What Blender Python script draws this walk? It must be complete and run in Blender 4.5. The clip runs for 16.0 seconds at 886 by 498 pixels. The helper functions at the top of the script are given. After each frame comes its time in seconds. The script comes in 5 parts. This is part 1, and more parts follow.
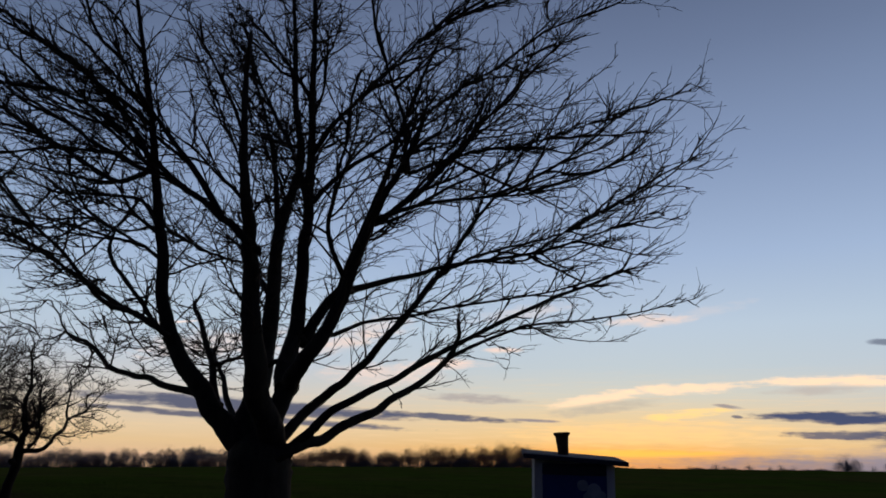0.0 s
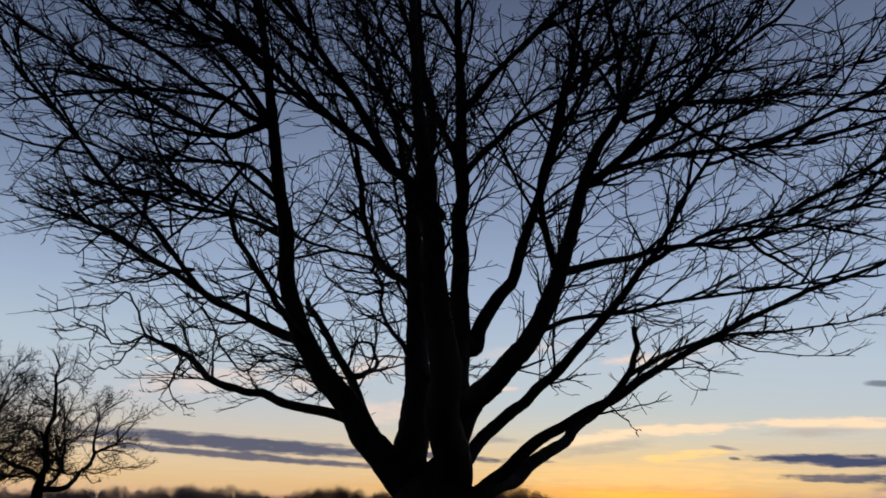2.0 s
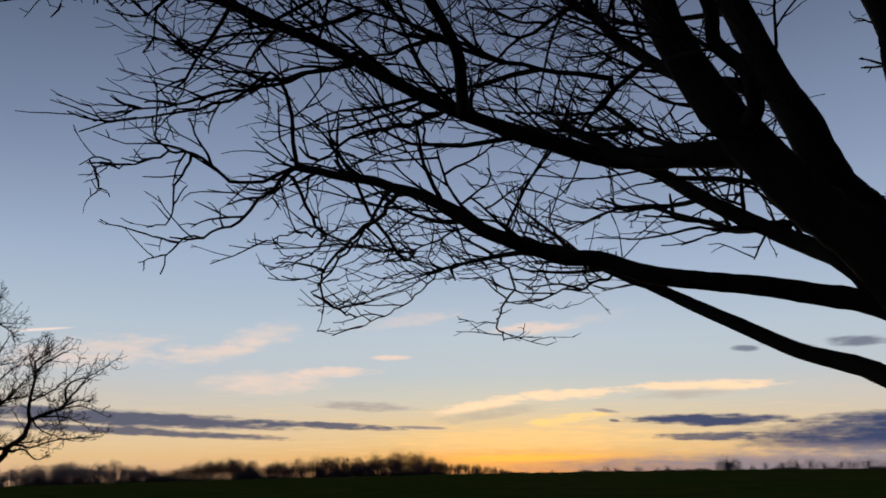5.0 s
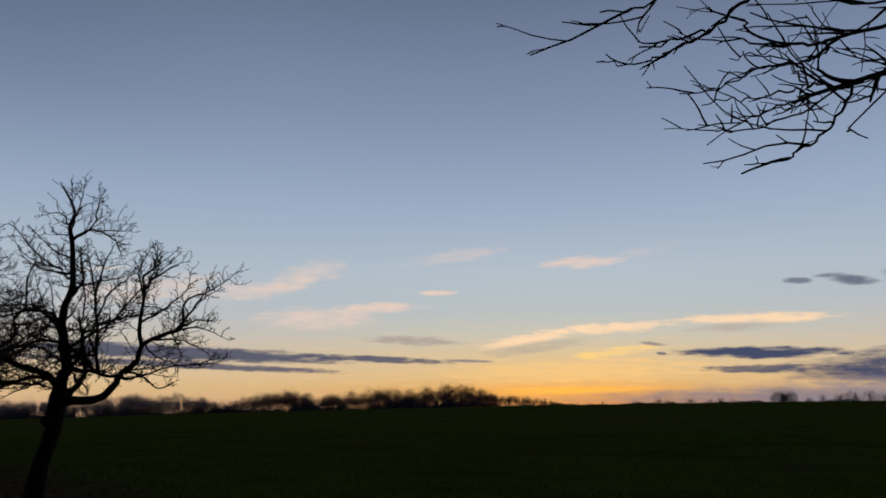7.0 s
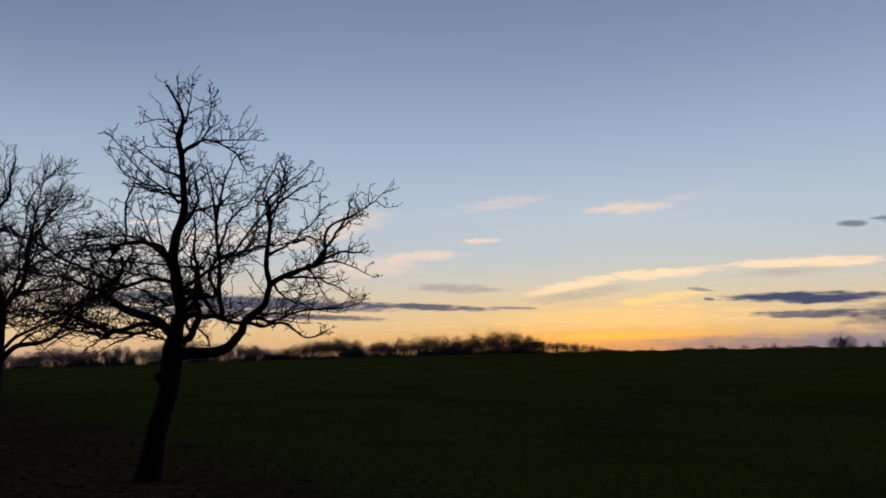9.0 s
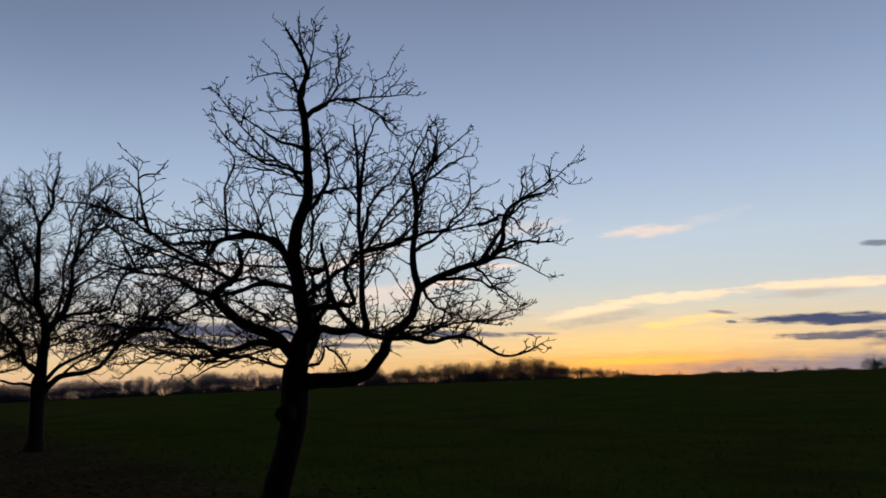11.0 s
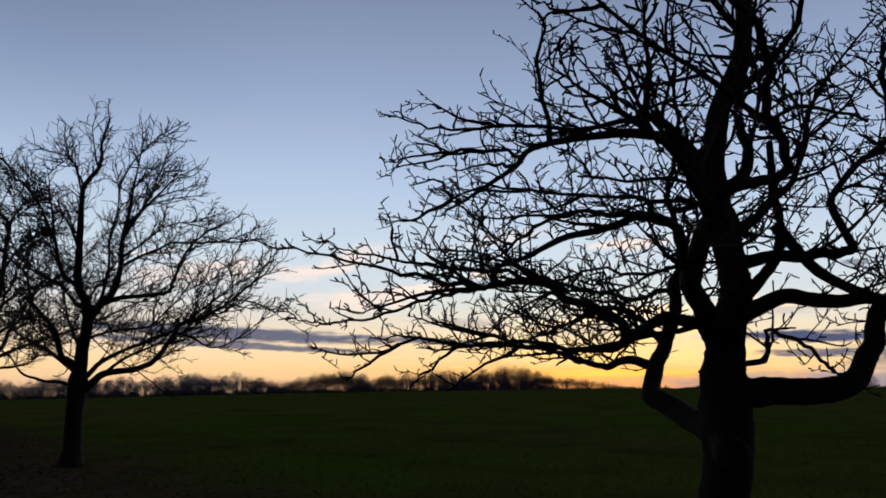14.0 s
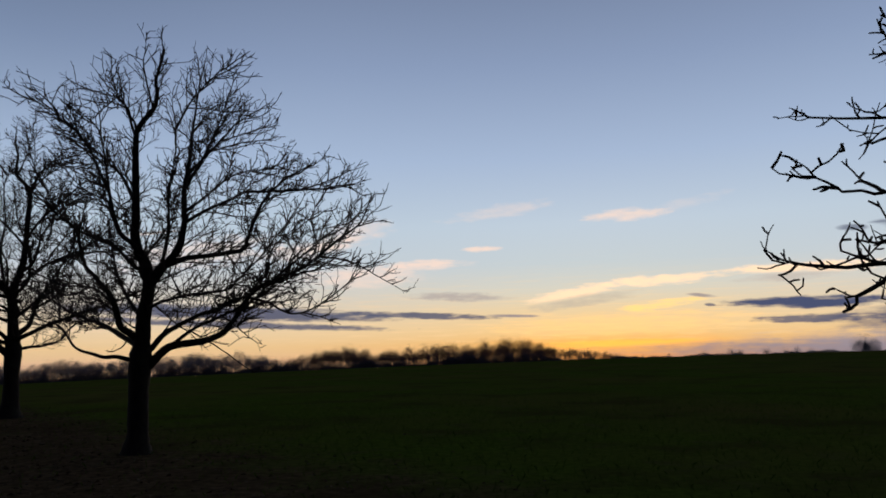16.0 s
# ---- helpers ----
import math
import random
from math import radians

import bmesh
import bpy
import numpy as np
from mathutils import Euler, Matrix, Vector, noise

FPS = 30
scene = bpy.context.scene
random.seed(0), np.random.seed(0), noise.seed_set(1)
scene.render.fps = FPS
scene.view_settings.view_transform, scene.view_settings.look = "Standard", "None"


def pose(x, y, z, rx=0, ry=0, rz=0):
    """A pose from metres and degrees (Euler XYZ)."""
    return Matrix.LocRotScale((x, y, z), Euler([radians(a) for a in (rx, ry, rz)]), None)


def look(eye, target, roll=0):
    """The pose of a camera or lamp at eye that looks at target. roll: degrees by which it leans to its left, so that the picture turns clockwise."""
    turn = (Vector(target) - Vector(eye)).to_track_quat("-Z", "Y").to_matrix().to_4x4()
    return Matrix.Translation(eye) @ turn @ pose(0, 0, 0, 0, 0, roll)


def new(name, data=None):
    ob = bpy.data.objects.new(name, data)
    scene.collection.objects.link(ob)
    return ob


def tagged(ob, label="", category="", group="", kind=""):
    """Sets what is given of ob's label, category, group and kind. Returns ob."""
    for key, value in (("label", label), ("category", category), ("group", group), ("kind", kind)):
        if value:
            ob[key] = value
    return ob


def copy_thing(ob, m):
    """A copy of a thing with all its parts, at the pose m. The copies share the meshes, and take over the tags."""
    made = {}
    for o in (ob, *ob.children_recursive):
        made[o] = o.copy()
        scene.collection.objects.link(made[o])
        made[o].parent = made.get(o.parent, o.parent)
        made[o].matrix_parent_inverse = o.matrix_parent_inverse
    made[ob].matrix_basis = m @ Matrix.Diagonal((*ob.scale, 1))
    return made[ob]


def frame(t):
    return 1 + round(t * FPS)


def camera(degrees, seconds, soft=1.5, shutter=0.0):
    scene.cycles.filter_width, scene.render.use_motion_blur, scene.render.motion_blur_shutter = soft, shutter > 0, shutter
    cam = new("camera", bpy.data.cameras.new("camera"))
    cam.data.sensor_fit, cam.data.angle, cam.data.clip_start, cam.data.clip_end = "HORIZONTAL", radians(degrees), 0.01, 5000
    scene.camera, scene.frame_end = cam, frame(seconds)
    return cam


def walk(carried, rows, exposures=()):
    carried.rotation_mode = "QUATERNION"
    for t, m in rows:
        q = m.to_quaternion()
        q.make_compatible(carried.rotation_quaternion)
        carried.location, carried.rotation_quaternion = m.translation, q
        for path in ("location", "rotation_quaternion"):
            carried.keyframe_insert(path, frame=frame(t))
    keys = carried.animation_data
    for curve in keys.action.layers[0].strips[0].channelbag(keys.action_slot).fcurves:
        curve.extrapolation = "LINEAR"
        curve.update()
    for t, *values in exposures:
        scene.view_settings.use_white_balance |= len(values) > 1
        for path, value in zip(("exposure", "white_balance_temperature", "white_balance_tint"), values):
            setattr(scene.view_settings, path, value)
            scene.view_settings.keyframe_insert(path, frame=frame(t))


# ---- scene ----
cam = camera(61.49, 16.0, soft=1.75)
# seconds, x, y, z, yaw, pitch, roll
PATH = [
    (0, 10.189, -14.082, 1.497, 0.40, 15.89, 1.43),
    (0.5, 9.685, -13.468, 1.493, 0.67, 18.42, 0.93),
    (1, 9.120, -12.846, 1.506, 0.85, 18.03, 2.41),
    (1.5, 8.634, -12.223, 1.485, 0.56, 17.85, 1.75),
    (2, 8.093, -11.689, 1.509, 0.17, 18.74, 1.90),
    (2.5, 7.528, -11.034, 1.500, -3.48, 18.69, 1.78),
    (3, 7.069, -10.300, 1.551, -3.41, 18.57, 2.02),
    (3.2, 6.937, -10.062, 1.495, -2.10, 17.82, 2.33),
    (5.3, 4.892, -7.332, 1.477, -9.14, 15.94, -0.61),
    (5.5, 4.726, -7.053, 1.513, -9.06, 13.87, -0.99),
    (6, 4.319, -6.404, 1.497, -10.18, 14.28, -0.53),
    (6.5, 3.956, -5.624, 1.483, -8.16, 13.64, -0.67),
    (7, 3.465, -4.965, 1.467, -4.80, 11.62, -0.09),
    (7.5, 3.000, -4.262, 1.495, -5.02, 12.09, 0.67),
    (8, 2.556, -3.563, 1.515, -3.23, 8.53, 0.32),
    (8.2, 2.385, -3.305, 1.534, -1.66, 6.90, 0.52),
    (10.3, 0.652, -0.897, 1.517, -1.65, 9.17, -1.23),
    (10.5, 0.495, -0.711, 1.502, -1.40, 7.37, -1.33),
    (11, 0.000, 0.000, 1.519, 0.00, 9.67, -1.00),
    (11.5, -0.346, 0.505, 1.521, -0.75, 10.44, -1.38),
    (12, -0.899, 1.099, 1.510, 1.92, 10.30, -1.07),
    (12.5, -1.312, 1.555, 1.485, 0.87, 9.64, -0.74),
    (13, -1.896, 2.061, 1.484, 1.08, 9.62, 0.39),
    (13.5, -2.401, 2.520, 1.496, 0.41, 10.12, 0.91),
    (14, -2.872, 3.181, 1.525, -1.18, 10.23, 0.41),
    (14.5, -3.439, 3.861, 1.541, 1.07, 10.33, 1.20),
    (15, -4.079, 4.552, 1.497, -0.79, 9.81, -0.28),
    (15.5, -4.353, 5.011, 1.442, 1.25, 7.23, -0.05),
    (16, -4.784, 5.253, 1.409, -1.38, 8.30, -0.97),
]
walk(cam, [(t, pose(x, y, z, 90 + p, 0, w) @ pose(0, 0, 0, 0, 0, r)) for t, x, y, z, w, p, r in PATH],
     [(0, 0.0, 6150, 10), (1.5, -0.05, 6300, 10), (3, -0.05, 6500, 10), (5.5, -0.07, 6500, 10), (7, -0.22, 6450, 10), (7.7, -0.2, 6450, 10), (8.2, -0.08, 6500, 10),
      (10.5, -0.06, 6500, 10), (11.2, 0.13, 6380, 10), (12.5, 0.19, 6450, 10), (14, 0.32, 6500, 10), (15, 0.24, 6450, 10), (16, 0.04, 6350, 10)])

# ---------------------------------------------------------------- sky and light
SUN_AZ, SUN_EL = 14.0, 0.8          # degrees right of +y, above the horizon


def lin(r, g, b):
    """A colour given in 0-255 display values, as linear RGBA."""
    f = lambda c: c / 12.92 if c <= 0.04045 else ((c + 0.055) / 1.055) ** 2.4
    return (f(r / 255), f(g / 255), f(b / 255), 1.0)


class Nodes:
    """Short forms for wiring a node tree."""

    def __init__(self, tree):
        self.tree = tree
        tree.nodes.clear()

    def add(self, kind, **props):
        node = self.tree.nodes.new(kind)
        for key, value in props.items():
            setattr(node, key, value)
        return node

    def link(self, a, b):
        self.tree.links.new(a, b)

    def put(self, socket, value):
        if isinstance(value, bpy.types.NodeSocket):
            self.link(value, socket)
        else:
            socket.default_value = value

    def math(self, op, a, b=0.0, c=0.0, clamp=False):
        node = self.add("ShaderNodeMath", operation=op, use_clamp=clamp)
        for socket, value in zip(node.inputs, (a, b, c)):
            self.put(socket, value)
        return node.outputs[0]

    def mix(self, fac, a, b, blend="MIX"):
        node = self.add("ShaderNodeMix", data_type="RGBA", blend_type=blend)
        self.put(node.inputs[0], fac)
        self.put(node.inputs[6], a)
        self.put(node.inputs[7], b)
        return node.outputs[2]

    def step(self, value, lo, hi):
        node = self.add("ShaderNodeMapRange", interpolation_type="SMOOTHSTEP")
        self.put(node.inputs[0], value)
        node.inputs[1].default_value, node.inputs[2].default_value = lo, hi
        return node.outputs[0]

    def ramp(self, fac, stops):
        node = self.add("ShaderNodeValToRGB")
        els = node.color_ramp.elements
        while len(els) < len(stops):
            els.new(1.0)
        for el, (at, colour) in zip(els, stops):
            el.position, el.color = at, colour
        self.put(node.inputs[0], fac)
        return node.outputs[0]

    def noise(self, vec, scale, detail=4.0, rough=0.55):
        node = self.add("ShaderNodeTexNoise")
        if vec is not None:
            self.link(vec, node.inputs["Vector"])
        node.inputs["Scale"].default_value = scale
        node.inputs["Detail"].default_value = detail
        node.inputs["Roughness"].default_value = rough
        return node.outputs["Fac"]


def build_sky():
    world = bpy.data.worlds.new("dusk_sky")
    scene.world = world
    world.use_nodes = True
    n = Nodes(world.node_tree)
    out, back = n.add("ShaderNodeOutputWorld"), n.add("ShaderNodeBackground")
    n.link(back.outputs[0], out.inputs[0])
    way = n.add("ShaderNodeTexCoord").outputs["Generated"]
    xyz = n.add("ShaderNodeSeparateXYZ")
    n.link(way, xyz.inputs[0])
    el = n.math("MULTIPLY", n.math("ARCSINE", xyz.outputs[2]), 180 / math.pi)
    az = n.math("MULTIPLY", n.math("ARCTAN2", xyz.outputs[0], xyz.outputs[1]), 180 / math.pi)

    # clear sky by height, warmer and brighter towards the set sun
    height = n.math("POWER", n.math("DIVIDE", el, 90.0, clamp=True), 0.5)
    at = lambda deg: (deg / 90) ** 0.5
    high = [(at(15), lin(169, 187, 213)), (at(22), lin(140, 157, 187)), (at(30), lin(112, 126, 154)),
            (at(40), lin(78, 89, 116)), (at(60), lin(44, 52, 74)), (1.0, lin(34, 40, 60))]
    warm = n.ramp(height, [(0, lin(245, 168, 92)), (at(1), lin(248, 190, 108)), (at(2), lin(246, 206, 142)), (at(3.5), lin(238, 212, 166)),
                           (at(5), lin(218, 214, 196)), (at(7), lin(200, 210, 212)), (at(10), lin(194, 208, 220))] + high)
    cool = n.ramp(height, [(0, lin(226, 184, 148)), (at(1), lin(236, 200, 150)), (at(2), lin(236, 207, 166)), (at(3.5), lin(222, 206, 184)),
                           (at(5), lin(212, 206, 198)), (at(7), lin(198, 206, 214)), (at(10), lin(189, 204, 217))] + high)
    off = n.math("DIVIDE", n.math("SUBTRACT", az, SUN_AZ), 20.0)
    near = n.math("POWER", 2.718, n.math("MULTIPLY", n.math("MULTIPLY", off, off), -1.0))
    colour = n.mix(near, cool, warm)
    nishita = n.add("ShaderNodeTexSky", sky_type="NISHITA", sun_disc=False, sun_elevation=radians(SUN_EL), sun_rotation=radians(SUN_AZ))
    faint = n.mix(1.0, nishita.outputs[0], (0.05, 0.05, 0.05, 1), "MULTIPLY")
    colour = n.mix(0.05, colour, faint)
    # the eastern half of the sky has gone dark
    turned_away = n.step(xyz.outputs[1], 0.35, -0.45)
    night = n.ramp(height, [(0, lin(58, 62, 82)), (at(10), lin(56, 62, 86)), (at(40), lin(42, 48, 70)), (1.0, lin(34, 40, 60))])
    colour = n.mix(turned_away, colour, night)

    # deeper blue high up, away from the sunset
    away = n.math("MULTIPLY", n.step(az, -6.0, -34.0), n.step(el, 9.0, 26.0))
    colour = n.mix(n.math("MULTIPLY", away, 0.45), colour, n.mix(1.0, colour, (0.45, 0.5, 0.55, 1), "MULTIPLY"))

    # ragged, flat streaks: noise in azimuth and height
    flat = n.add("ShaderNodeCombineXYZ")
    n.put(flat.inputs[0], n.math("MULTIPLY", az, 0.75))
    n.put(flat.inputs[1], n.math("MULTIPLY", el, 2.6))
    ragged = n.math("SUBTRACT", n.noise(flat.outputs[0], 0.8, 5.0, 0.55), 0.5)
    flat2 = n.add("ShaderNodeCombineXYZ")
    n.put(flat2.inputs[0], n.math("MULTIPLY", az, 0.22))
    n.put(flat2.inputs[1], n.math("MULTIPLY", el, 3.6))
    streaks = n.math("SUBTRACT", n.noise(flat2.outputs[0], 1.3, 6.0, 0.6), 0.5)

    def cloud(colour, a0, e0, a1, e1, half, tone, amount, rough=1.6, soft=0.5, fine=0.6):
        """A cloud along the line from (a0, e0) to (a1, e1), in degrees, half its thickness in degrees."""
        ca, ce, run = (a0 + a1) / 2, (e0 + e1) / 2, max(math.hypot(a1 - a0, e1 - e0) / 2, 0.2)
        ux, uy = (a1 - a0) / 2 / run, (e1 - e0) / 2 / run
        da, de = n.math("SUBTRACT", az, ca), n.math("SUBTRACT", el, ce)
        u = n.math("MULTIPLY_ADD", da, ux / run, n.math("MULTIPLY", de, uy / run))
        v = n.math("MULTIPLY_ADD", da, -uy / half, n.math("MULTIPLY", de, ux / half))
        r2 = n.math("MULTIPLY_ADD", u, u, n.math("MULTIPLY", v, v))
        body = n.math("SUBTRACT", 1.0, r2)
        body = n.math("MULTIPLY_ADD", ragged, rough * 2.8, body)
        body = n.math("MULTIPLY_ADD", streaks, fine * 2, body)
        mask = n.step(body, 0.1 - soft * 1.3, 0.1 + soft * 1.8)
        return n.mix(n.math("MULTIPLY", mask, amount), colour, tone)

    pink, peach, gold = lin(250, 221, 202), lin(278, 236, 190), lin(290, 236, 128)
    slate, dusk, mauve, grey = lin(86, 90, 112), lin(50, 67, 106), lin(150, 138, 140), lin(178, 166, 160)
    # a thin veil of streaks over the sunset
    low = n.math("DIVIDE", n.math("SUBTRACT", el, 2.6), 2.6)
    band = n.math("POWER", 2.718, n.math("MULTIPLY", n.math("MULTIPLY", low, low), -1.0))
    veil = n.math("MULTIPLY", n.math("MULTIPLY", n.step(streaks, -0.02, 0.16), band), n.math("MULTIPLY_ADD", near, 0.4, 0.12))
    colour = n.mix(veil, colour, lin(255, 214, 160))
    for row in (
        # glow and bright streaks over the sun
        (6, 0.8, 22, 0.8, 0.8, lin(280, 186, 74), 0.5, 0.8, 0.8, 1.4),
        (9, 0.75, 20, 0.95, 0.28, lin(290, 208, 84), 0.85, 1.0, 0.6, 1.6),
        (6, 2.0, 23, 2.4, 0.9, lin(276, 220, 138), 0.65, 1.0, 0.8, 1.5),
        (14.5, 3.25, 21, 4.0, 0.3, gold, 0.6, 1.6, 0.7, 1.3),
        (8, 4.15, 15, 5.3, 0.42, peach, 0.85, 1.3, 0.6, 0.8),
        (13, 5.2, 22, 5.65, 0.38, peach, 0.85, 1.3, 0.6, 0.8),
        (22.5, 5.85, 32.5, 5.75, 0.38, peach, 0.85, 1.2, 0.5, 0.8),
        # pink fair-weather clouds
        (-8.6, 6.15, -1.0, 6.3, 0.75, pink, 0.75, 1.3, 0.9, 0.4),
        (-3.6, 6.95, 3.0, 7.2, 0.36, pink, 0.9, 1.2, 0.6, 0.5),
        (-12.2, 7.6, -5.2, 9.0, 0.6, pink, 0.7, 1.3, 0.8, 0.5),
        (-7.6, 9.2, -3.0, 10.1, 0.8, pink, 0.5, 1.5, 0.9, 0.4),
        (2.9, 8.2, 5.7, 8.25, 0.22, pink, 0.9, 1.0, 0.5, 0.5),
        (12.9, 10.35, 18.4, 10.5, 0.42, pink, 0.8, 1.4, 0.7, 0.5),
        (17.5, 10.6, 22.5, 11.4, 0.35, pink, 0.2, 1.6, 0.8, 0.5),
        (2.5, 10.6, 9.5, 11.6, 0.45, pink, 0.35, 1.7, 0.8, 0.5),
        (-22, 7.2, -12, 8.6, 1.0, pink, 0.55, 1.8, 0.8, 0.5),
        (-22.3, 8.9, -18.3, 9.5, 0.10, lin(255, 232, 218), 0.8, 0.2, 0.4, 0.1),
        # grey undersides
        (-0.9, 4.75, 6.0, 4.45, 0.33, grey, 0.8, 1.4, 0.6, 0.7),
        (8, 3.55, 15.5, 4.5, 0.4, lin(196, 182, 162), 0.7, 1.4, 0.7, 0.8),
        (23.5, 5.2, 29, 5.3, 0.32, lin(196, 182, 170), 0.7, 1.4, 0.7, 0.8),
        # long dusky bank
        (-27, 3.9, -2, 3.12, 0.55, slate, 0.95, 0.7, 0.35, 0.7),
        (-26, 3.1, -2.2, 2.2, 0.27, slate, 0.9, 0.8, 0.35, 0.8),
        (-6, 3.45, 5.5, 2.95, 0.26, slate, 0.9, 1.1, 0.4, 0.9),
        (4.6, 3.15, 8.6, 3.0, 0.13, mauve, 0.9, 0.7, 0.4, 0.6),
        # dark bank beside the sun
        (22.0, 3.5, 33.0, 3.3, 0.42, dusk, 0.95, 0.8, 0.35, 0.7),
        (24.2, 2.35, 31.5, 2.25, 0.3, slate, 0.85, 1.2, 0.4, 1.0),
        (29.0, 2.1, 54, 1.95, 1.15, dusk, 0.97, 0.5, 0.45, 0.4),
        (33.5, 3.1, 48, 3.4, 0.55, dusk, 0.95, 0.6, 0.45, 0.5),
        (20.6, 3.5, 21.4, 3.45, 0.12, slate, 0.8, 0.5, 0.4, 0.4),
        (19.5, 4.3, 21.6, 4.05, 0.14, mauve, 0.8, 0.7, 0.4, 0.6),
        (29.6, 8.3, 31.4, 8.2, 0.22, slate, 0.7, 0.9, 0.5, 0.5),
        (31.9, 8.5, 35.3, 7.85, 0.36, slate, 0.8, 1.0, 0.5, 0.5),
        (35.8, 8.4, 39.8, 8.1, 0.36, slate, 0.75, 1.0, 0.5, 0.5),
        # haze bank lying on the horizon
        (15.0, 0.2, 60, 0.3, 0.8, lin(138, 126, 136), 0.9, 0.4, 0.5, 0.5),
        (24, 0.7, 60, 0.9, 0.9, lin(158, 148, 158), 0.6, 0.9, 0.7, 0.7),
    ):
        colour = cloud(colour, *row)
    n.link(colour, back.inputs[0])
    back.inputs[1].default_value = 1.0


build_sky()
sun_data = bpy.data.lights.new("low_sun", "SUN")
sun_data.energy, sun_data.angle, sun_data.color = 0.25, radians(12), (1.0, 0.72, 0.45)
sun = new("low_sun", sun_data)
a, e = radians(SUN_AZ), radians(2.5)
sun.matrix_world = look((math.sin(a) * math.cos(e), math.cos(a) * math.cos(e), math.sin(e)), (0, 0, 0))


# ---------------------------------------------------------------- materials
def material(name, dark, light, scale, rough=0.9, bump=0.3, bump_scale=None, metal=0.0, patches=None, stretch=None, gloss=0.1):
    """Two tones mixed by noise at two scales, with fine relief. patches: a third tone and its amount."""
    mat = bpy.data.materials.new(name)
    mat.use_nodes = True
    n = Nodes(mat.node_tree)
    out, bsdf = n.add("ShaderNodeOutputMaterial"), n.add("ShaderNodeBsdfPrincipled")
    n.link(bsdf.outputs[0], out.inputs[0])
    vec = n.add("ShaderNodeTexCoord").outputs["Object"]
    if stretch:
        m = n.add("ShaderNodeMapping")
        m.inputs["Scale"].default_value = stretch
        n.link(vec, m.inputs[0])
        vec = m.outputs[0]
    fine, broad = n.noise(vec, scale, 6, 0.65), n.noise(vec, scale * 0.13, 3)
    colour = n.mix(n.step(n.math("MULTIPLY_ADD", broad, 0.6, n.math("MULTIPLY", fine, 0.5)), 0.35, 0.75), (*dark, 1), (*light, 1))
    if patches:
        tone, amount = patches
        colour = n.mix(n.math("MULTIPLY", n.step(n.noise(vec, scale * 0.4, 5), 0.52, 0.66), amount), colour, (*tone, 1))
    random_tone = n.math("MULTIPLY_ADD", n.add("ShaderNodeObjectInfo").outputs["Random"], 0.3, 0.85)
    grey = n.add("ShaderNodeCombineXYZ")
    for s in grey.inputs:
        n.put(s, random_tone)
    colour = n.mix(1.0, colour, grey.outputs[0], "MULTIPLY")
    n.link(colour, bsdf.inputs["Base Color"])
    bsdf.inputs["Roughness"].default_value, bsdf.inputs["Metallic"].default_value = rough, metal
    bsdf.inputs["Specular IOR Level"].default_value = gloss
    if bump:
        b = n.add("ShaderNodeBump")
        b.inputs["Strength"].default_value, b.inputs["Distance"].default_value = bump, 0.02
        n.link(n.noise(vec, bump_scale or scale * 2, 5, 0.6), b.inputs["Height"])
        n.link(b.outputs[0], bsdf.inputs["Normal"])
    return mat


BARK_SMOOTH = material("smooth_grey_bark", (0.014, 0.012, 0.011), (0.036, 0.031, 0.027), 9, bump=0.6, stretch=(1, 1, 0.3), patches=((0.045, 0.05, 0.03), 0.3))
BARK_ROUGH = material("rough_fruit_bark", (0.009, 0.007, 0.006), (0.020, 0.016, 0.013), 14, bump=0.8, stretch=(1, 1, 0.4), patches=((0.024, 0.027, 0.017), 0.4))
TWIG = material("twig_bark", (0.018, 0.013, 0.010), (0.042, 0.032, 0.025), 30, bump=0)
# pale blue-grey tone: the haze of distance painted into the bark colour
FAR_BARK_BLUE_HAZE = material("far_bark_blue_haze", (0.12, 0.13, 0.17), (0.22, 0.23, 0.28), 1.5, bump=0)
# brown bark, with its colour lightened to imitate scattering haze
FAR_BARK_HAZED = material("far_bark_hazed", (0.20, 0.125, 0.085), (0.32, 0.20, 0.13), 1.5, bump=0)
FAR_SCRUB = material("far_scrub", (0.05, 0.045, 0.05), (0.11, 0.10, 0.11), 1.5, bump=0)
GRASS = material("grass_blade", (0.044, 0.072, 0.007), (0.095, 0.137, 0.018), 0.6, bump=0, rough=1.0, gloss=0.0)
LEAF = material("dead_leaf", (0.060, 0.041, 0.022), (0.11, 0.076, 0.040), 3.0, bump=0, rough=0.85)
BOX_WOOD = material("weathered_board", (0.24, 0.26, 0.30), (0.42, 0.44, 0.48), 7, bump=0.5, stretch=(1, 1, 0.15))
BOX_FELT = material("roofing_felt", (0.12, 0.125, 0.14), (0.24, 0.25, 0.27), 40, bump=0.6)
BOX_DARK = material("dark_paint", (0.012, 0.014, 0.03), (0.03, 0.034, 0.06), 5, rough=0.4, bump=0.1)
BOX_PRINT = material("blue_print", (0.010, 0.026, 0.13), (0.022, 0.05, 0.22), 4, rough=0.35, bump=0)
BOX_PALE = material("pale_print", (0.12, 0.15, 0.22), (0.28, 0.31, 0.38), 9, rough=0.4, bump=0)
CLAY = material("stained_clay", (0.03, 0.02, 0.015), (0.09, 0.055, 0.04), 22, bump=0.8)


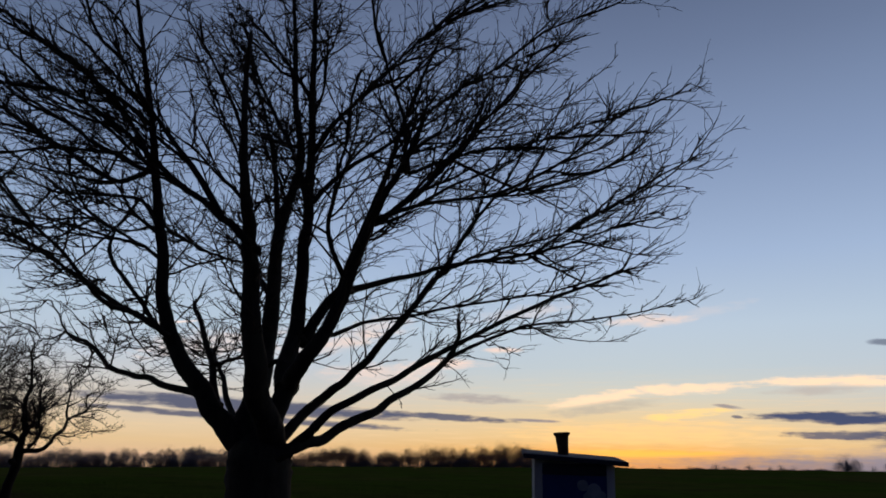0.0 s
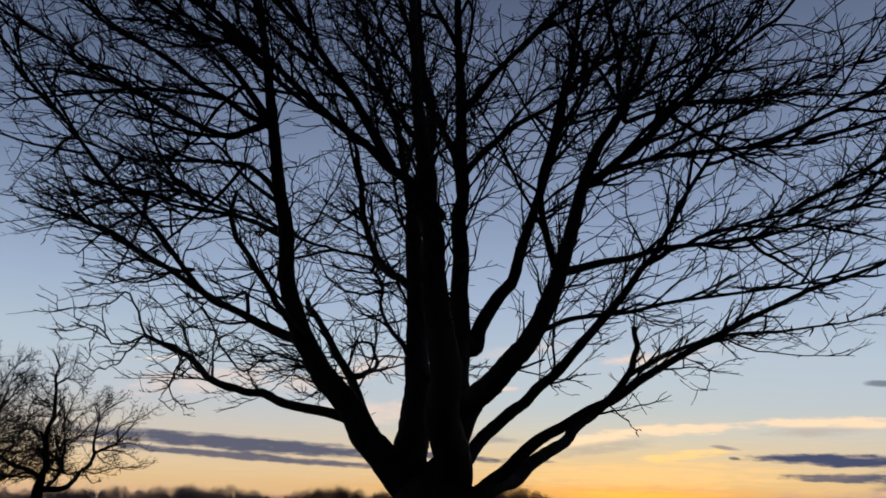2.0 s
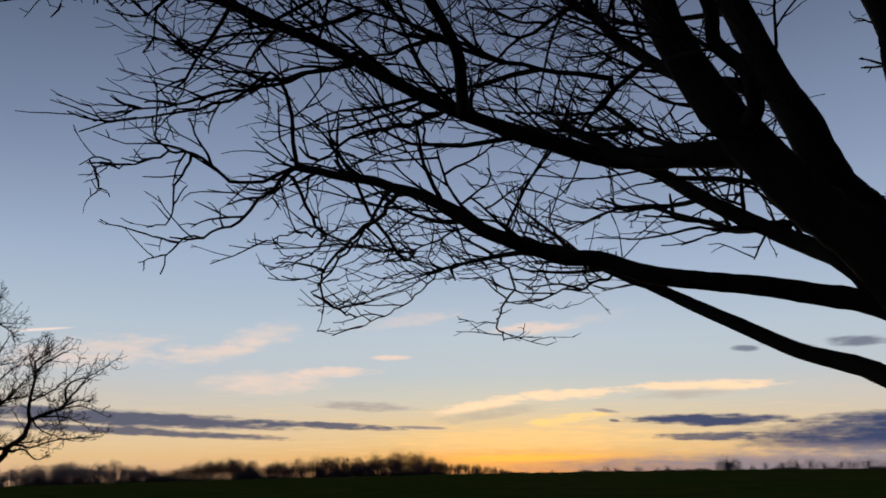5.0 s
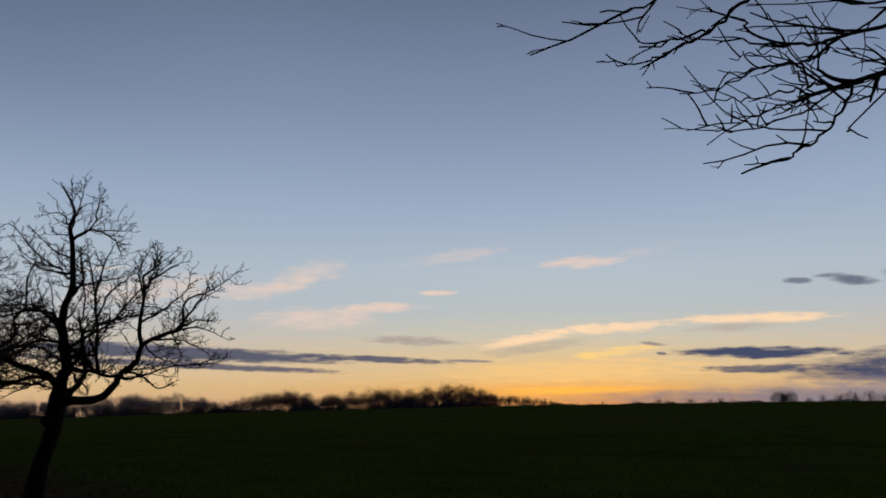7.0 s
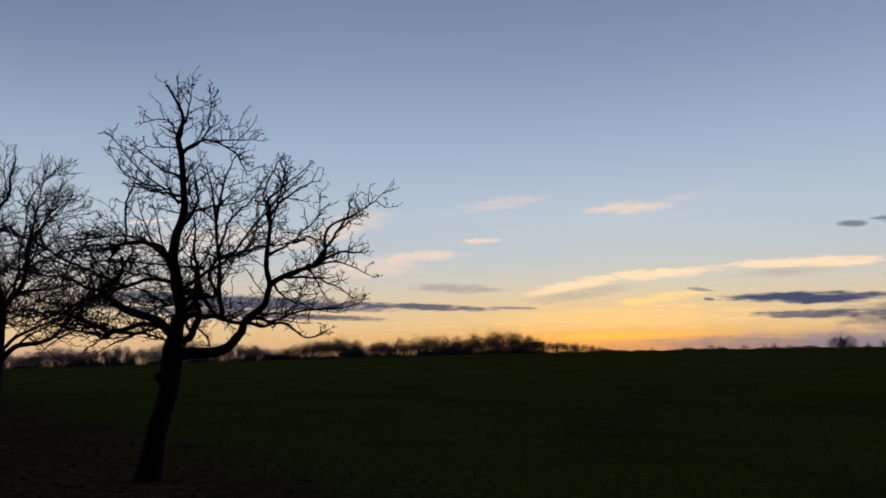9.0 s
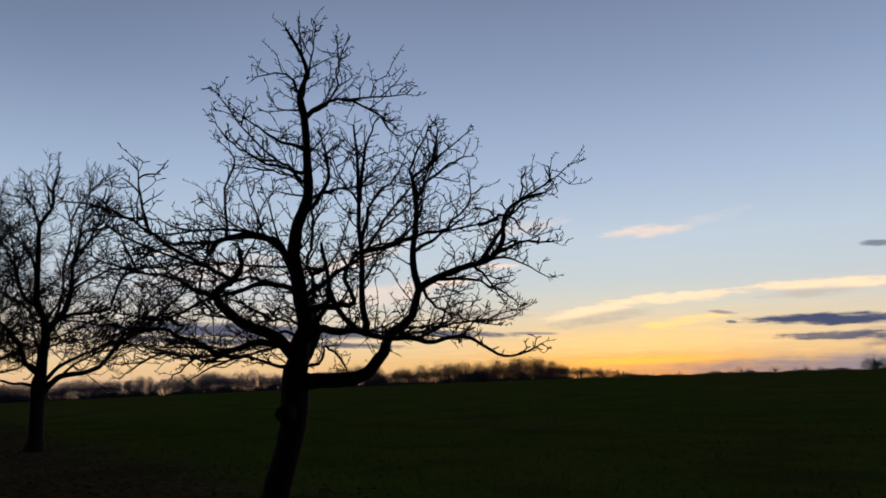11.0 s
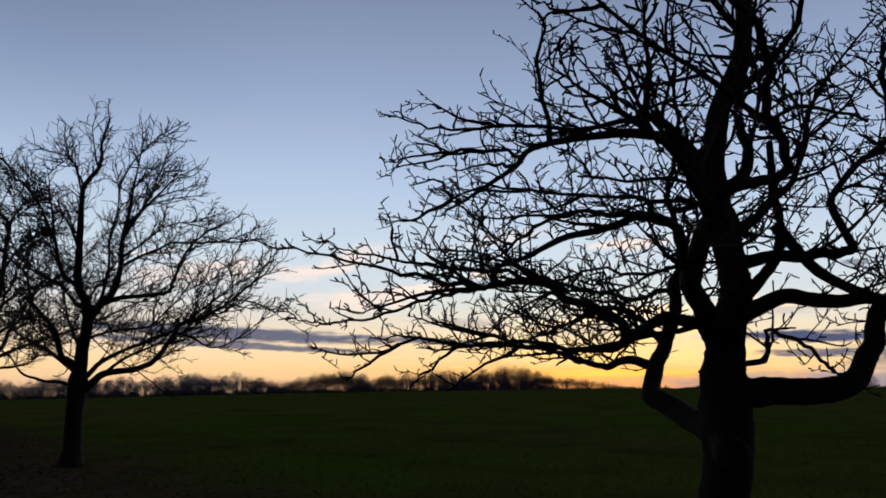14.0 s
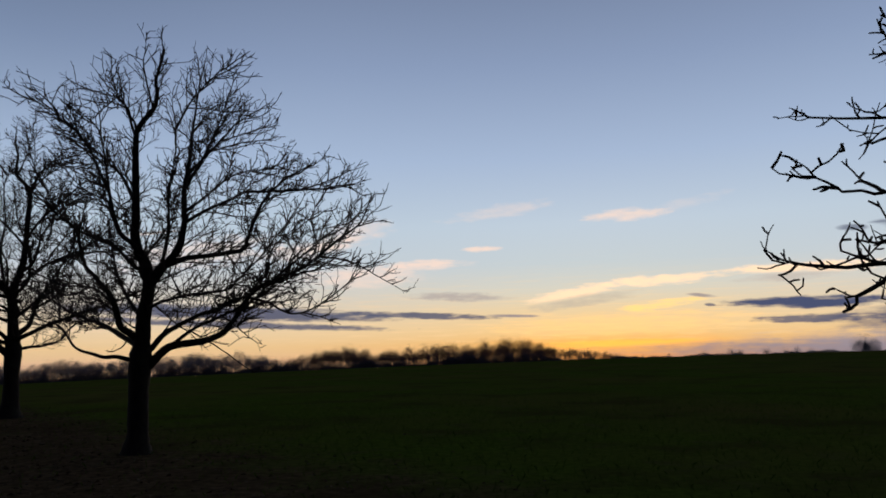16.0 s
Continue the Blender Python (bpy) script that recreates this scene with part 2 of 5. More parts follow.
def ground_material():
    mat = bpy.data.materials.new("winter_field")
    mat.use_nodes = True
    n = Nodes(mat.node_tree)
    out, bsdf = n.add("ShaderNodeOutputMaterial"), n.add("ShaderNodeBsdfPrincipled")
    n.link(bsdf.outputs[0], out.inputs[0])
    pos = n.add("ShaderNodeNewGeometry").outputs["Position"]
    xyz = n.add("ShaderNodeSeparateXYZ")
    n.link(pos, xyz.inputs[0])
    fine, mid, broad = n.noise(pos, 7, 6, 0.7), n.noise(pos, 0.9, 5, 0.6), n.noise(pos, 0.06, 4)
    green = n.mix(n.step(fine, 0.3, 0.72), (0.039, 0.065, 0.006, 1), (0.086, 0.130, 0.014, 1))
    green = n.mix(n.step(broad, 0.35, 0.7), green, n.mix(fine, (0.066, 0.065, 0.013, 1), (0.111, 0.102, 0.026, 1)))
    earth = n.mix(n.step(fine, 0.3, 0.7), (0.042, 0.028, 0.014, 1), (0.120, 0.080, 0.042, 1))
    # trodden strip of earth and litter under the row of trees
    across = n.math("MULTIPLY_ADD", xyz.outputs[0], 0.79, n.math("MULTIPLY", xyz.outputs[1], 0.61))
    across = n.math("ABSOLUTE", n.math("SUBTRACT", across, 1.6))
    worn = n.math("MULTIPLY_ADD", mid, 5.0, n.math("MULTIPLY_ADD", broad, 4.0, across))
    colour = n.mix(n.step(worn, 8.8, 5.9), green, earth)
    tufts = n.math("MULTIPLY", n.step(mid, 0.55, 0.68), 0.5)
    colour = n.mix(tufts, colour, (0.082, 0.074, 0.027, 1))
    # thin, muddy places in the sward
    bare = n.math("MULTIPLY", n.step(n.noise(pos, 0.28, 5, 0.65), 0.46, 0.64), 0.55)
    colour = n.mix(bare, colour, (0.048, 0.037, 0.014, 1))
    n.link(colour, bsdf.inputs["Base Color"])
    bsdf.inputs["Roughness"].default_value = 1.0
    bsdf.inputs["Specular IOR Level"].default_value = 0.0
    b = n.add("ShaderNodeBump")
    b.inputs["Strength"].default_value, b.inputs["Distance"].default_value = 0.35, 0.05
    n.link(n.math("MULTIPLY_ADD", fine, 0.4, mid), b.inputs["Height"])
    n.link(b.outputs[0], bsdf.inputs["Normal"])
    return mat


FIELD = ground_material()


# ---------------------------------------------------------------- mesh helpers
def mesh_object(name, verts, faces, mat, parent=None, label="", smooth=True):
    me = bpy.data.meshes.new(name)
    me.from_pydata(verts, [], faces)
    if smooth:
        me.polygons.foreach_set("use_smooth", np.ones(len(me.polygons), dtype=bool))
    me.materials.append(mat)
    ob = new(name, me)
    if parent:
        ob.parent = parent
    return tagged(ob, label)


def part(name, bm, mat, parent, label=""):
    me = bpy.data.meshes.new(name)
    bm.to_mesh(me)
    bm.free()
    me.materials.append(mat)
    ob = new(name, me)
    ob.parent = parent
    return tagged(ob, label)


def empty(name, at, label, category, group=""):
    ob = new(name)
    ob.location = at
    return tagged(ob, label, category, group)


def ground_height(x, y):
    """Level near the path; falls away on one hand and rises to a low crest on the other, and goes on falling beyond the crest."""
    r = math.hypot(x, y)
    s = max(-0.62, min(0.62, x / r)) if r > 1 else 0
    crest = 1.5 + 150 * (-0.0093 + 0.0212 * s - 0.0078 * s * s)
    if r <= 150:
        z = crest * (r / 150) ** 2
    else:
        z = crest + (r - 150) * ((crest - 1.5) / 150 - 0.0022)
    return z + (0.03 * noise.noise((x * 0.35, y * 0.35, 0)) if r < 60 else 0)


# ---------------------------------------------------------------- the field
def build_ground():
    rings, spokes = [0.0], 240
    r = 0.5
    while r < 4600:
        rings.append(r)
        r *= 1.06
        if rings[-1] > 100:
            r = rings[-1] * 1.05
    verts = [(0, 0, ground_height(0, 0))]
    for r in rings[1:]:
        for k in range(spokes):
            w = 2 * math.pi * k / spokes
            x, y = r * math.sin(w), r * math.cos(w)
            verts.append((x, y, ground_height(x, y)))
    faces = [(0, 1 + (k + 1) % spokes, 1 + k) for k in range(spokes)]
    for i in range(len(rings) - 2):
        a, b = 1 + i * spokes, 1 + (i + 1) * spokes
        for k in range(spokes):
            j = (k + 1) % spokes
            faces.append((a + k, a + j, b + j, b + k))
    ob = mesh_object("ground", verts, faces, FIELD)
    tagged(ob, "dark green winter field with worn earth under the trees", "ground", kind="structure")


build_ground()


# ---------------------------------------------------------------- trees
def limb(points, r0, r1):
    return (points, r0, r1)


def curve_through(points, per=4):
    """A smooth line through the points (Catmull-Rom)."""
    p = np.array(points, dtype=float)
    ext = np.vstack([2 * p[0] - p[1], p, 2 * p[-1] - p[-2]])
    out = []
    for i in range(len(p) - 1):
        a, b, c, d = ext[i:i + 4]
        for k in range(per):
            t = k / per
            out.append(0.5 * (2 * b + (c - a) * t + (2 * a - 5 * b + 4 * c - d) * t * t + (3 * b - a - 3 * c + d) * t ** 3))
    out.append(p[-1])
    return np.array(out)


class Tubes:
    """Gathers tapered tubes into one mesh."""

    def __init__(self):
        self.verts, self.faces, self.count = [], [], 0

    def add(self, pts, radii, sides, rough=0.0, rng=None):
        n = len(pts)
        tan = np.gradient(pts, axis=0)
        tan /= np.linalg.norm(tan, axis=1)[:, None] + 1e-9
        ref = np.array((0.0, 0.0, 1.0)) if abs(tan[0, 2]) < 0.8 else np.array((1.0, 0.0, 0.0))
        u = np.cross(tan, ref)
        u /= np.linalg.norm(u, axis=1)[:, None] + 1e-9
        v = np.cross(tan, u)
        ang = np.arange(sides) * (2 * math.pi / sides)
        rad = np.repeat(np.asarray(radii)[:, None], sides, 1)
        if rough and rng is not None:
            rad = rad * (1 + rng.normal(0, rough, (n, sides)) + rng.normal(0, rough, (n, 1)))
        ring = pts[:, None, :] + rad[:, :, None] * (np.cos(ang)[None, :, None] * u[:, None, :] + np.sin(ang)[None, :, None] * v[:, None, :])
        self.verts.append(ring.reshape(-1, 3))
        base = self.count
        i = np.arange(n - 1)[:, None] * sides + base
        k = np.arange(sides)[None, :]
        j = (k + 1) % sides
        self.faces.append(np.stack([i + k, i + j, i + sides + j, i + sides + k], -1).reshape(-1, 4))
        self.count += n * sides
        # closed tip
        self.verts.append(pts[-1:] + tan[-1:] * radii[-1])
        last = base + (n - 1) * sides
        cap = np.stack([last + k[0], last + j[0], np.full(sides, self.count), np.full(sides, self.count)], -1)
        self.faces.append(cap)
        self.count += 1

    def object(self, name, mat, parent, label=""):
        if not self.verts:
            return None
        verts, faces = np.vstack(self.verts), np.vstack(self.faces)
        tri = faces[:, 2] == faces[:, 3]
        quads, tris = faces[~tri], faces[tri][:, :3]
        me = bpy.data.meshes.new(name)
        me.vertices.add(len(verts))
        me.vertices.foreach_set("co", verts.astype(np.float32).ravel())
        loops = np.concatenate([quads.ravel(), tris.ravel()])
        me.loops.add(len(loops))
        me.loops.foreach_set("vertex_index", loops.astype(np.int32))
        me.polygons.add(len(quads) + len(tris))
        starts = np.concatenate([np.arange(len(quads)) * 4, len(quads) * 4 + np.arange(len(tris)) * 3])
        me.polygons.foreach_set("loop_start", starts.astype(np.int32))
        me.update(calc_edges=True)
        me.polygons.foreach_set("use_smooth", np.ones(len(me.polygons), dtype=bool))
        me.materials.append(mat)
        ob = new(name, me)
        ob.parent = parent
        return tagged(ob, label)


def shoot(rng, start, way, length, wob, lift, steps):
    """A wandering shoot from start; lift bends it up or down."""
    pts, p, d = [start], start, way / (np.linalg.norm(way) + 1e-9)
    step = length / steps
    for _ in range(steps):
        d = d + rng.normal(0, wob, 3) + np.array((0, 0, lift))
        d = d / np.linalg.norm(d)
        p = p + d * step
        pts.append(p)
    return np.array(pts)


def sprout(rng, path, habit, level, tubes, reach=1.0):
    """Side shoots along a branch, and theirs in turn, after the habit of the tree."""
    if level >= len(habit["levels"]):
        return
    gap, lo, hi, angle, wob, lift, r0, r1, steps, start = habit["levels"][level]
    seg = np.linalg.norm(np.diff(path, axis=0), axis=1)
    cum = np.concatenate([[0], np.cumsum(seg)])
    total = cum[-1]
    at = start * total + gap * rng.random()
    side = rng.random() * 6.28
    while at < total:
        i = min(np.searchsorted(cum, at) - 1, len(seg) - 1)
        i = max(i, 0)
        f = (at - cum[i]) / max(seg[i], 1e-6)
        p = path[i] + (path[i + 1] - path[i]) * f
        t = (path[i + 1] - path[i]) / max(seg[i], 1e-6)
        ref = np.array((0.0, 0.0, 1.0)) if abs(t[2]) < 0.85 else np.array((1.0, 0.0, 0.0))
        u = np.cross(t, ref)
        u /= np.linalg.norm(u)
        v = np.cross(t, u)
        side += 2.4 + rng.normal(0, 0.5)
        if level == 0 and p[2] < habit["clear"]:
            at += gap
            continue
        w = math.radians(angle + rng.normal(0, 10))
        d = t * math.cos(w) + (u * math.cos(side) + v * math.sin(side) * habit["flat"]) * math.sin(w)
        d = d + np.array((0, 0, habit["up"]))
        if habit["sweep"]:
            out = p * np.array((1, 1, 0)) / (np.linalg.norm(p[:2]) + 0.6)
            d = (d + habit["sweep"] * out) * np.array((1, 1, 1 - habit["sweep"]))
        if d[2] < -0.4 * np.linalg.norm(d):
            d[2] *= -0.3
        rest = 0.98 - 0.8 * at / total
        ln = (lo + (hi - lo) * rng.random() ** 1.3) * (rest if level == 0 else 1) * min(1.0, 0.35 + total / (hi * 1.5)) * reach
        pts = shoot(rng, p, d, ln, wob, lift, steps)
        radii = np.linspace(r0, r1, steps + 1) * (0.75 + 0.5 * rng.random())
        tubes.add(pts, radii, 4 if level == 0 else 3)
        sprout(rng, pts, habit, level + 1, tubes)
        at += gap * (0.55 + 0.9 * rng.random())
    # the branch goes on into a few thin ends
    if level == 0:
        d = path[-1] - path[-2]
        for _ in range(3):
            pts = shoot(rng, path[-1], d / np.linalg.norm(d) + rng.normal(0, 0.35, 3), habit["tip"] * (0.5 + rng.random()), wob, lift, steps)
            tubes.add(pts, np.linspace(r0, r1, steps + 1) * 0.6, 3)
            sprout(rng, pts, habit, level + 1, tubes)


def build_tree(at, trunk, limbs, habit, bark, label, seed, group=""):
    """trunk: points with radii (x, y, z, r); limbs: from limb(), all in metres from the foot of the tree."""
    rng = np.random.default_rng(seed)
    tree = empty("tree", (at[0], at[1], at[2]), label, "tree", group)
    pts = curve_through([p[:3] for p in trunk], 4)
    radii = curve_through([(p[3], 0, 0) for p in trunk], 4)[:, 0]
    t = Tubes()
    t.add(pts, radii, 20, 0.022, rng)
    t.object("trunk", bark, tree)
    for points, r0, r1 in limbs:
        path = curve_through(points, 4)
        n = len(path)
        path[1:-1] += rng.normal(0, habit["crook"], (n - 2, 3)) * np.linspace(1, 0.6, n - 2)[:, None]
        if r0 > 0.03:
            path = curve_through(path[[*range(0, n - 1, 2), n - 1]], 5)
            n = len(path)
        s = np.linspace(0, 1, n)
        radii = r0 + (r1 - r0) * s ** 0.7
        radii[0] *= 1.12
        t = Tubes()
        t.add(path, radii, 14 if r0 > 0.05 else 8, 0.02, rng)
        ob = t.object("limb", bark, tree)
        tw = Tubes()
        gap, lo, hi, floor_z, rb = habit["boughs"]
        if r0 > 0.02:
            at = 0.3 + gap * rng.random()
            reach = np.concatenate([[0], np.cumsum(np.linalg.norm(np.diff(path, axis=0), axis=1))])
            while at < reach[-1] * 0.92:
                i = min(int(np.searchsorted(reach, at)), n - 2)
                if path[i][2] > floor_z:
                    out = path[i] * np.array((1, 1, 0)) / (np.linalg.norm(path[i][:2]) + 0.4)
                    d = (path[i + 1] - path[i]) / np.linalg.norm(path[i + 1] - path[i]) + 0.7 * out + rng.normal(0, 0.45, 3)
                    ln = (lo + (hi - lo) * rng.random()) * (1.15 - 0.75 * at / reach[-1])
                    bough = shoot(rng, path[i], d, ln, 0.1, habit["up"] * 0.3, 8)
                    tw.add(bough, np.linspace(rb, rb * 0.4, 9), 5)
                    sprout(rng, bough, habit, 0, tw)
                at += gap * (0.5 + rng.random())
        sprout(rng, path, habit, 0 if r0 > 0.015 else 1 if r0 > 0.0095 else 2, tw, habit["slim"] if r0 < 0.042 else 1.0)
        twigs = tw.object("twig_spray", TWIG, ob)
        if twigs:
            tagged(twigs, kind="stuff")
    return tree


SPREADING = {"sweep": 0.06, "slim": 0.62, "clear": 2.45, "flat": 0.6, "up": 0.06, "crook": 0.012, "tip": 0.2, "boughs": (0.62, 1.0, 2.5, 4.0, 0.024), "levels": [
    (0.205, 0.5, 1.9, 45, 0.10, 0.02, 0.014, 0.006, 8, 0.2),
    (0.165, 0.25, 0.95, 47, 0.12, 0.015, 0.008, 0.0042, 5, 0.12),
    (0.14, 0.1, 0.42, 42, 0.12, 0.015, 0.005, 0.003, 4, 0.1),
    (0.3, 0.04, 0.15, 45, 0.2, 0.02, 0.0036, 0.0026, 2, 0.2)]}
ORCHARD = {"sweep": 0.0, "slim": 1.0, "clear": 1.62, "flat": 0.85, "up": 0.12, "crook": 0.009, "tip": 0.1, "boughs": (0.5, 0.4, 0.95, 1.8, 0.012), "levels": [
    (0.098, 0.18, 0.72, 56, 0.17, 0.03, 0.0068, 0.0034, 7, 0.14),
    (0.08, 0.07, 0.28, 55, 0.22, 0.06, 0.0042, 0.0028, 4, 0.08),
    (0.052, 0.02, 0.06, 62, 0.3, 0.06, 0.0044, 0.0038, 2, 0.05)]}
UPRIGHT = {"sweep": 0.0, "slim": 1.0, "clear": 1.75, "flat": 0.95, "up": 0.1, "crook": 0.012, "tip": 0.1, "boughs": (0.33, 0.5, 1.3, 1.8, 0.015), "levels": [
    (0.13, 0.3, 1.05, 46, 0.095, 0.03, 0.010, 0.0056, 8, 0.15),
    (0.115, 0.14, 0.5, 46, 0.12, 0.02, 0.0068, 0.005, 5, 0.1),
    (0.2, 0.06, 0.2, 48, 0.15, 0.02, 0.0056, 0.0044, 3, 0.15)]}

# the broad tree over the path
build_tree((8.1, -5.2, -0.03),
           [(0.0, 0.0, -0.1, 0.56), (0.0, 0.0, 0.15, 0.45), (0.0, 0.0, 0.6, 0.38), (0.0, 0.0, 1.1, 0.36), (-0.02, 0.0, 1.4, 0.37), (-0.03, 0.02, 1.6, 0.34), (-0.03, 0.03, 1.7, 0.22)], [
    limb([(-0.03, 0.02, 1.60), (-0.22, 0.10, 1.73), (-0.24, 0.30, 2.12), (-0.22, 0.60, 2.58), (-0.26, 0.90, 3.05), (-0.30, 1.20, 3.81), (-0.40, 1.50, 4.67), (-0.28, 1.70, 5.41), (-0.20, 1.80, 6.09), (-0.37, 1.90, 6.87), (-0.51, 2.00, 8.13), (-0.67, 2.20, 9.64)], 0.2, 0.025),
    limb([(-0.37, 1.55, 4.83), (-0.45, 1.60, 4.83), (-0.55, 1.80, 5.44), (-0.74, 2.00, 6.25), (-0.99, 2.20, 7.04), (-1.38, 2.40, 8.15)], 0.07, 0.015),
    limb([(-0.03, 0.02, 1.60), (0.13, -0.05, 1.70), (0.03, -0.50, 2.12), (-0.00, -0.73, 2.49), (-0.07, -0.80, 3.01), (-0.12, -0.80, 3.57), (-0.18, -0.85, 4.03), (-0.24, -0.90, 4.42), (-0.28, -0.90, 4.77), (-0.34, -0.90, 5.48), (-0.39, -0.80, 6.53)], 0.2, 0.025),
    limb([(0.23, 0.00, 2.30), (0.12, 0.20, 2.54), (0.16, 0.60, 3.13), (0.16, 0.78, 3.93), (0.16, 0.83, 4.62), (0.14, 0.87, 5.34), (0.10, 0.90, 6.11), (0.05, 0.90, 6.90), (-0.01, 1.00, 8.07), (-0.13, 1.10, 9.74)], 0.14, 0.025),
    limb([(0.16, 0.53, 3.02), (0.30, 0.60, 2.96), (0.46, 0.65, 3.36), (0.67, 0.70, 3.69), (0.87, 0.78, 4.31), (1.10, 0.90, 5.06), (1.29, 1.05, 5.78), (1.45, 1.20, 6.50), (1.85, 1.40, 7.73)], 0.1, 0.02),
    limb([(0.13, -0.05, 1.70), (0.05, -0.10, 1.60), (0.23, 0.00, 2.30), (0.37, -0.35, 2.40), (0.56, -0.60, 2.60), (0.76, -0.65, 2.91), (0.92, -0.65, 3.31), (1.06, -0.65, 3.76), (1.23, -0.55, 4.35), (1.43, -0.60, 4.71), (1.60, -0.70, 4.99), (1.78, -0.90, 5.44)], 0.15, 0.025),
    limb([(1.20, -0.57, 4.26), (1.26, -0.45, 4.23), (1.55, -0.40, 4.51), (1.84, -0.40, 4.77), (2.18, -0.40, 5.16), (2.48, -0.40, 5.55), (2.87, -0.50, 6.00)], 0.06, 0.015),
    limb([(-0.03, 0.02, 1.55), (0.05, 0.10, 1.55), (0.37, 0.60, 2.09), (0.67, 0.70, 2.37), (0.95, 0.70, 2.60), (1.29, 0.55, 2.95), (1.65, 0.45, 3.39), (1.91, 0.42, 3.73), (2.10, 0.40, 4.01), (2.35, 0.45, 4.47), (2.71, 0.65, 4.98), (3.07, 0.80, 5.64)], 0.085, 0.015),
    limb([(0.05, -0.10, 1.60), (0.24, -0.20, 1.55), (0.46, -0.10, 1.66), (0.66, 0.20, 1.76), (1.06, 0.70, 2.03), (1.37, 1.20, 2.29), (1.82, 1.70, 2.62), (2.17, 2.05, 3.05), (2.27, 2.15, 3.32), (2.27, 2.20, 3.58)], 0.09, 0.03),
    limb([(2.10, 2.00, 2.95), (2.57, 2.20, 3.23), (3.35, 2.40, 3.54), (4.23, 2.60, 3.69), (5.10, 2.78, 3.87), (6.05, 2.88, 4.13)], 0.035, 0.007),
    limb([(0.33, -0.16, 1.60), (0.28, 0.00, 1.55), (0.55, -0.15, 1.80), (0.85, -0.25, 2.07), (1.26, -0.15, 2.29), (1.70, 0.00, 2.56), (2.17, 0.15, 2.87), (2.83, 0.25, 3.22), (3.49, 0.30, 3.55), (3.99, 0.20, 3.74), (4.39, 0.05, 3.88)], 0.075, 0.012),
    limb([(0.98, -0.40, 3.42), (1.44, -0.10, 3.62), (2.07, 0.30, 3.90), (3.29, 0.90, 4.29), (4.28, 1.20, 4.71), (5.09, 1.40, 5.10)], 0.045, 0.008),
    limb([(0.74, -0.65, 2.88), (0.78, -0.20, 2.92), (1.11, -0.10, 3.10), (1.66, 0.00, 3.21), (2.52, 0.10, 3.41), (3.40, 0.20, 3.59), (4.29, 0.20, 3.87)], 0.035, 0.008),
    limb([(1.57, -0.45, 4.95), (1.64, -0.40, 4.89), (2.20, 0.10, 5.36), (3.07, 0.50, 5.70), (3.99, 0.80, 6.16), (5.10, 1.00, 6.70)], 0.035, 0.007),
    limb([(1.19, -0.57, 4.22), (1.73, -0.70, 4.39), (2.34, -0.80, 4.45), (2.91, -0.80, 4.49), (3.33, -0.80, 4.59)], 0.035, 0.007),
    limb([(1.97, 0.40, 3.80), (2.35, 0.00, 3.93), (2.97, -0.50, 4.00), (3.38, -0.80, 4.05), (3.75, -0.90, 4.14)], 0.03, 0.007),
    limb([(0.18, 0.85, 4.91), (0.72, 0.90, 5.52), (1.19, 1.00, 5.89), (1.95, 1.40, 6.78), (2.78, 1.70, 7.52), (3.65, 1.90, 8.05)], 0.045, 0.008),
    limb([(0.13, 0.88, 5.64), (0.50, 0.40, 5.90), (1.02, 0.60, 6.64), (1.58, 0.70, 7.37), (2.25, 0.80, 8.14)], 0.05, 0.008),
    limb([(-0.03, 0.02, 1.55), (-0.15, 0.00, 1.54), (-0.48, 0.00, 1.88), (-0.75, 0.00, 2.23), (-1.02, 0.05, 2.54), (-1.28, 0.15, 2.94), (-1.47, 0.25, 3.48), (-1.58, 0.30, 4.04), (-1.72, 0.30, 4.74), (-1.86, 0.30, 5.42), (-1.99, 0.25, 6.10), (-2.13, 0.20, 6.73), (-2.35, 0.20, 7.67)], 0.17, 0.025),
    limb([(-0.57, 0.10, 2.08), (-0.87, 0.31, 2.22), (-1.26, 0.48, 2.32), (-1.71, 0.71, 2.45), (-1.98, 0.74, 2.52), (-2.26, 0.75, 2.61), (-2.46, 0.89, 2.78), (-2.66, 1.02, 2.90), (-2.90, 1.16, 3.01), (-3.17, 1.35, 3.12)], 0.055, 0.022),
    limb([(-2.66, 1.03, 2.90), (-2.76, 1.35, 2.81), (-2.89, 1.55, 2.70), (-3.03, 1.70, 2.54), (-3.05, 1.75, 2.48)], 0.012, 0.004),
    limb([(-0.61, 0.00, 2.05), (-0.59, 0.10, 2.06), (-0.73, 0.30, 2.37), (-0.91, 0.70, 2.70), (-1.17, 1.10, 3.08), (-1.38, 1.40, 3.40), (-1.54, 1.64, 3.64)], 0.06, 0.03),
    limb([(-1.20, 0.15, 2.81), (-1.45, 0.75, 3.01), (-1.76, 0.95, 3.15), (-2.10, 1.10, 3.32), (-2.68, 1.25, 3.64), (-3.36, 1.40, 4.06), (-3.98, 1.65, 4.41), (-4.41, 1.75, 4.59), (-5.05, 1.80, 4.78)], 0.07, 0.010),
    limb([(-1.26, 0.14, 2.90), (-1.30, -0.10, 2.94), (-1.47, -0.15, 3.14), (-1.64, -0.30, 3.37), (-1.79, -0.45, 3.63), (-1.83, -0.60, 3.79), (-1.82, -0.55, 4.01)], 0.04, 0.018),
    limb([(-1.78, 0.30, 5.08), (-2.26, 0.00, 5.22), (-2.73, -0.20, 5.51), (-3.28, -0.40, 5.77), (-3.76, -0.60, 6.09), (-4.10, -0.70, 6.35)], 0.04, 0.008),
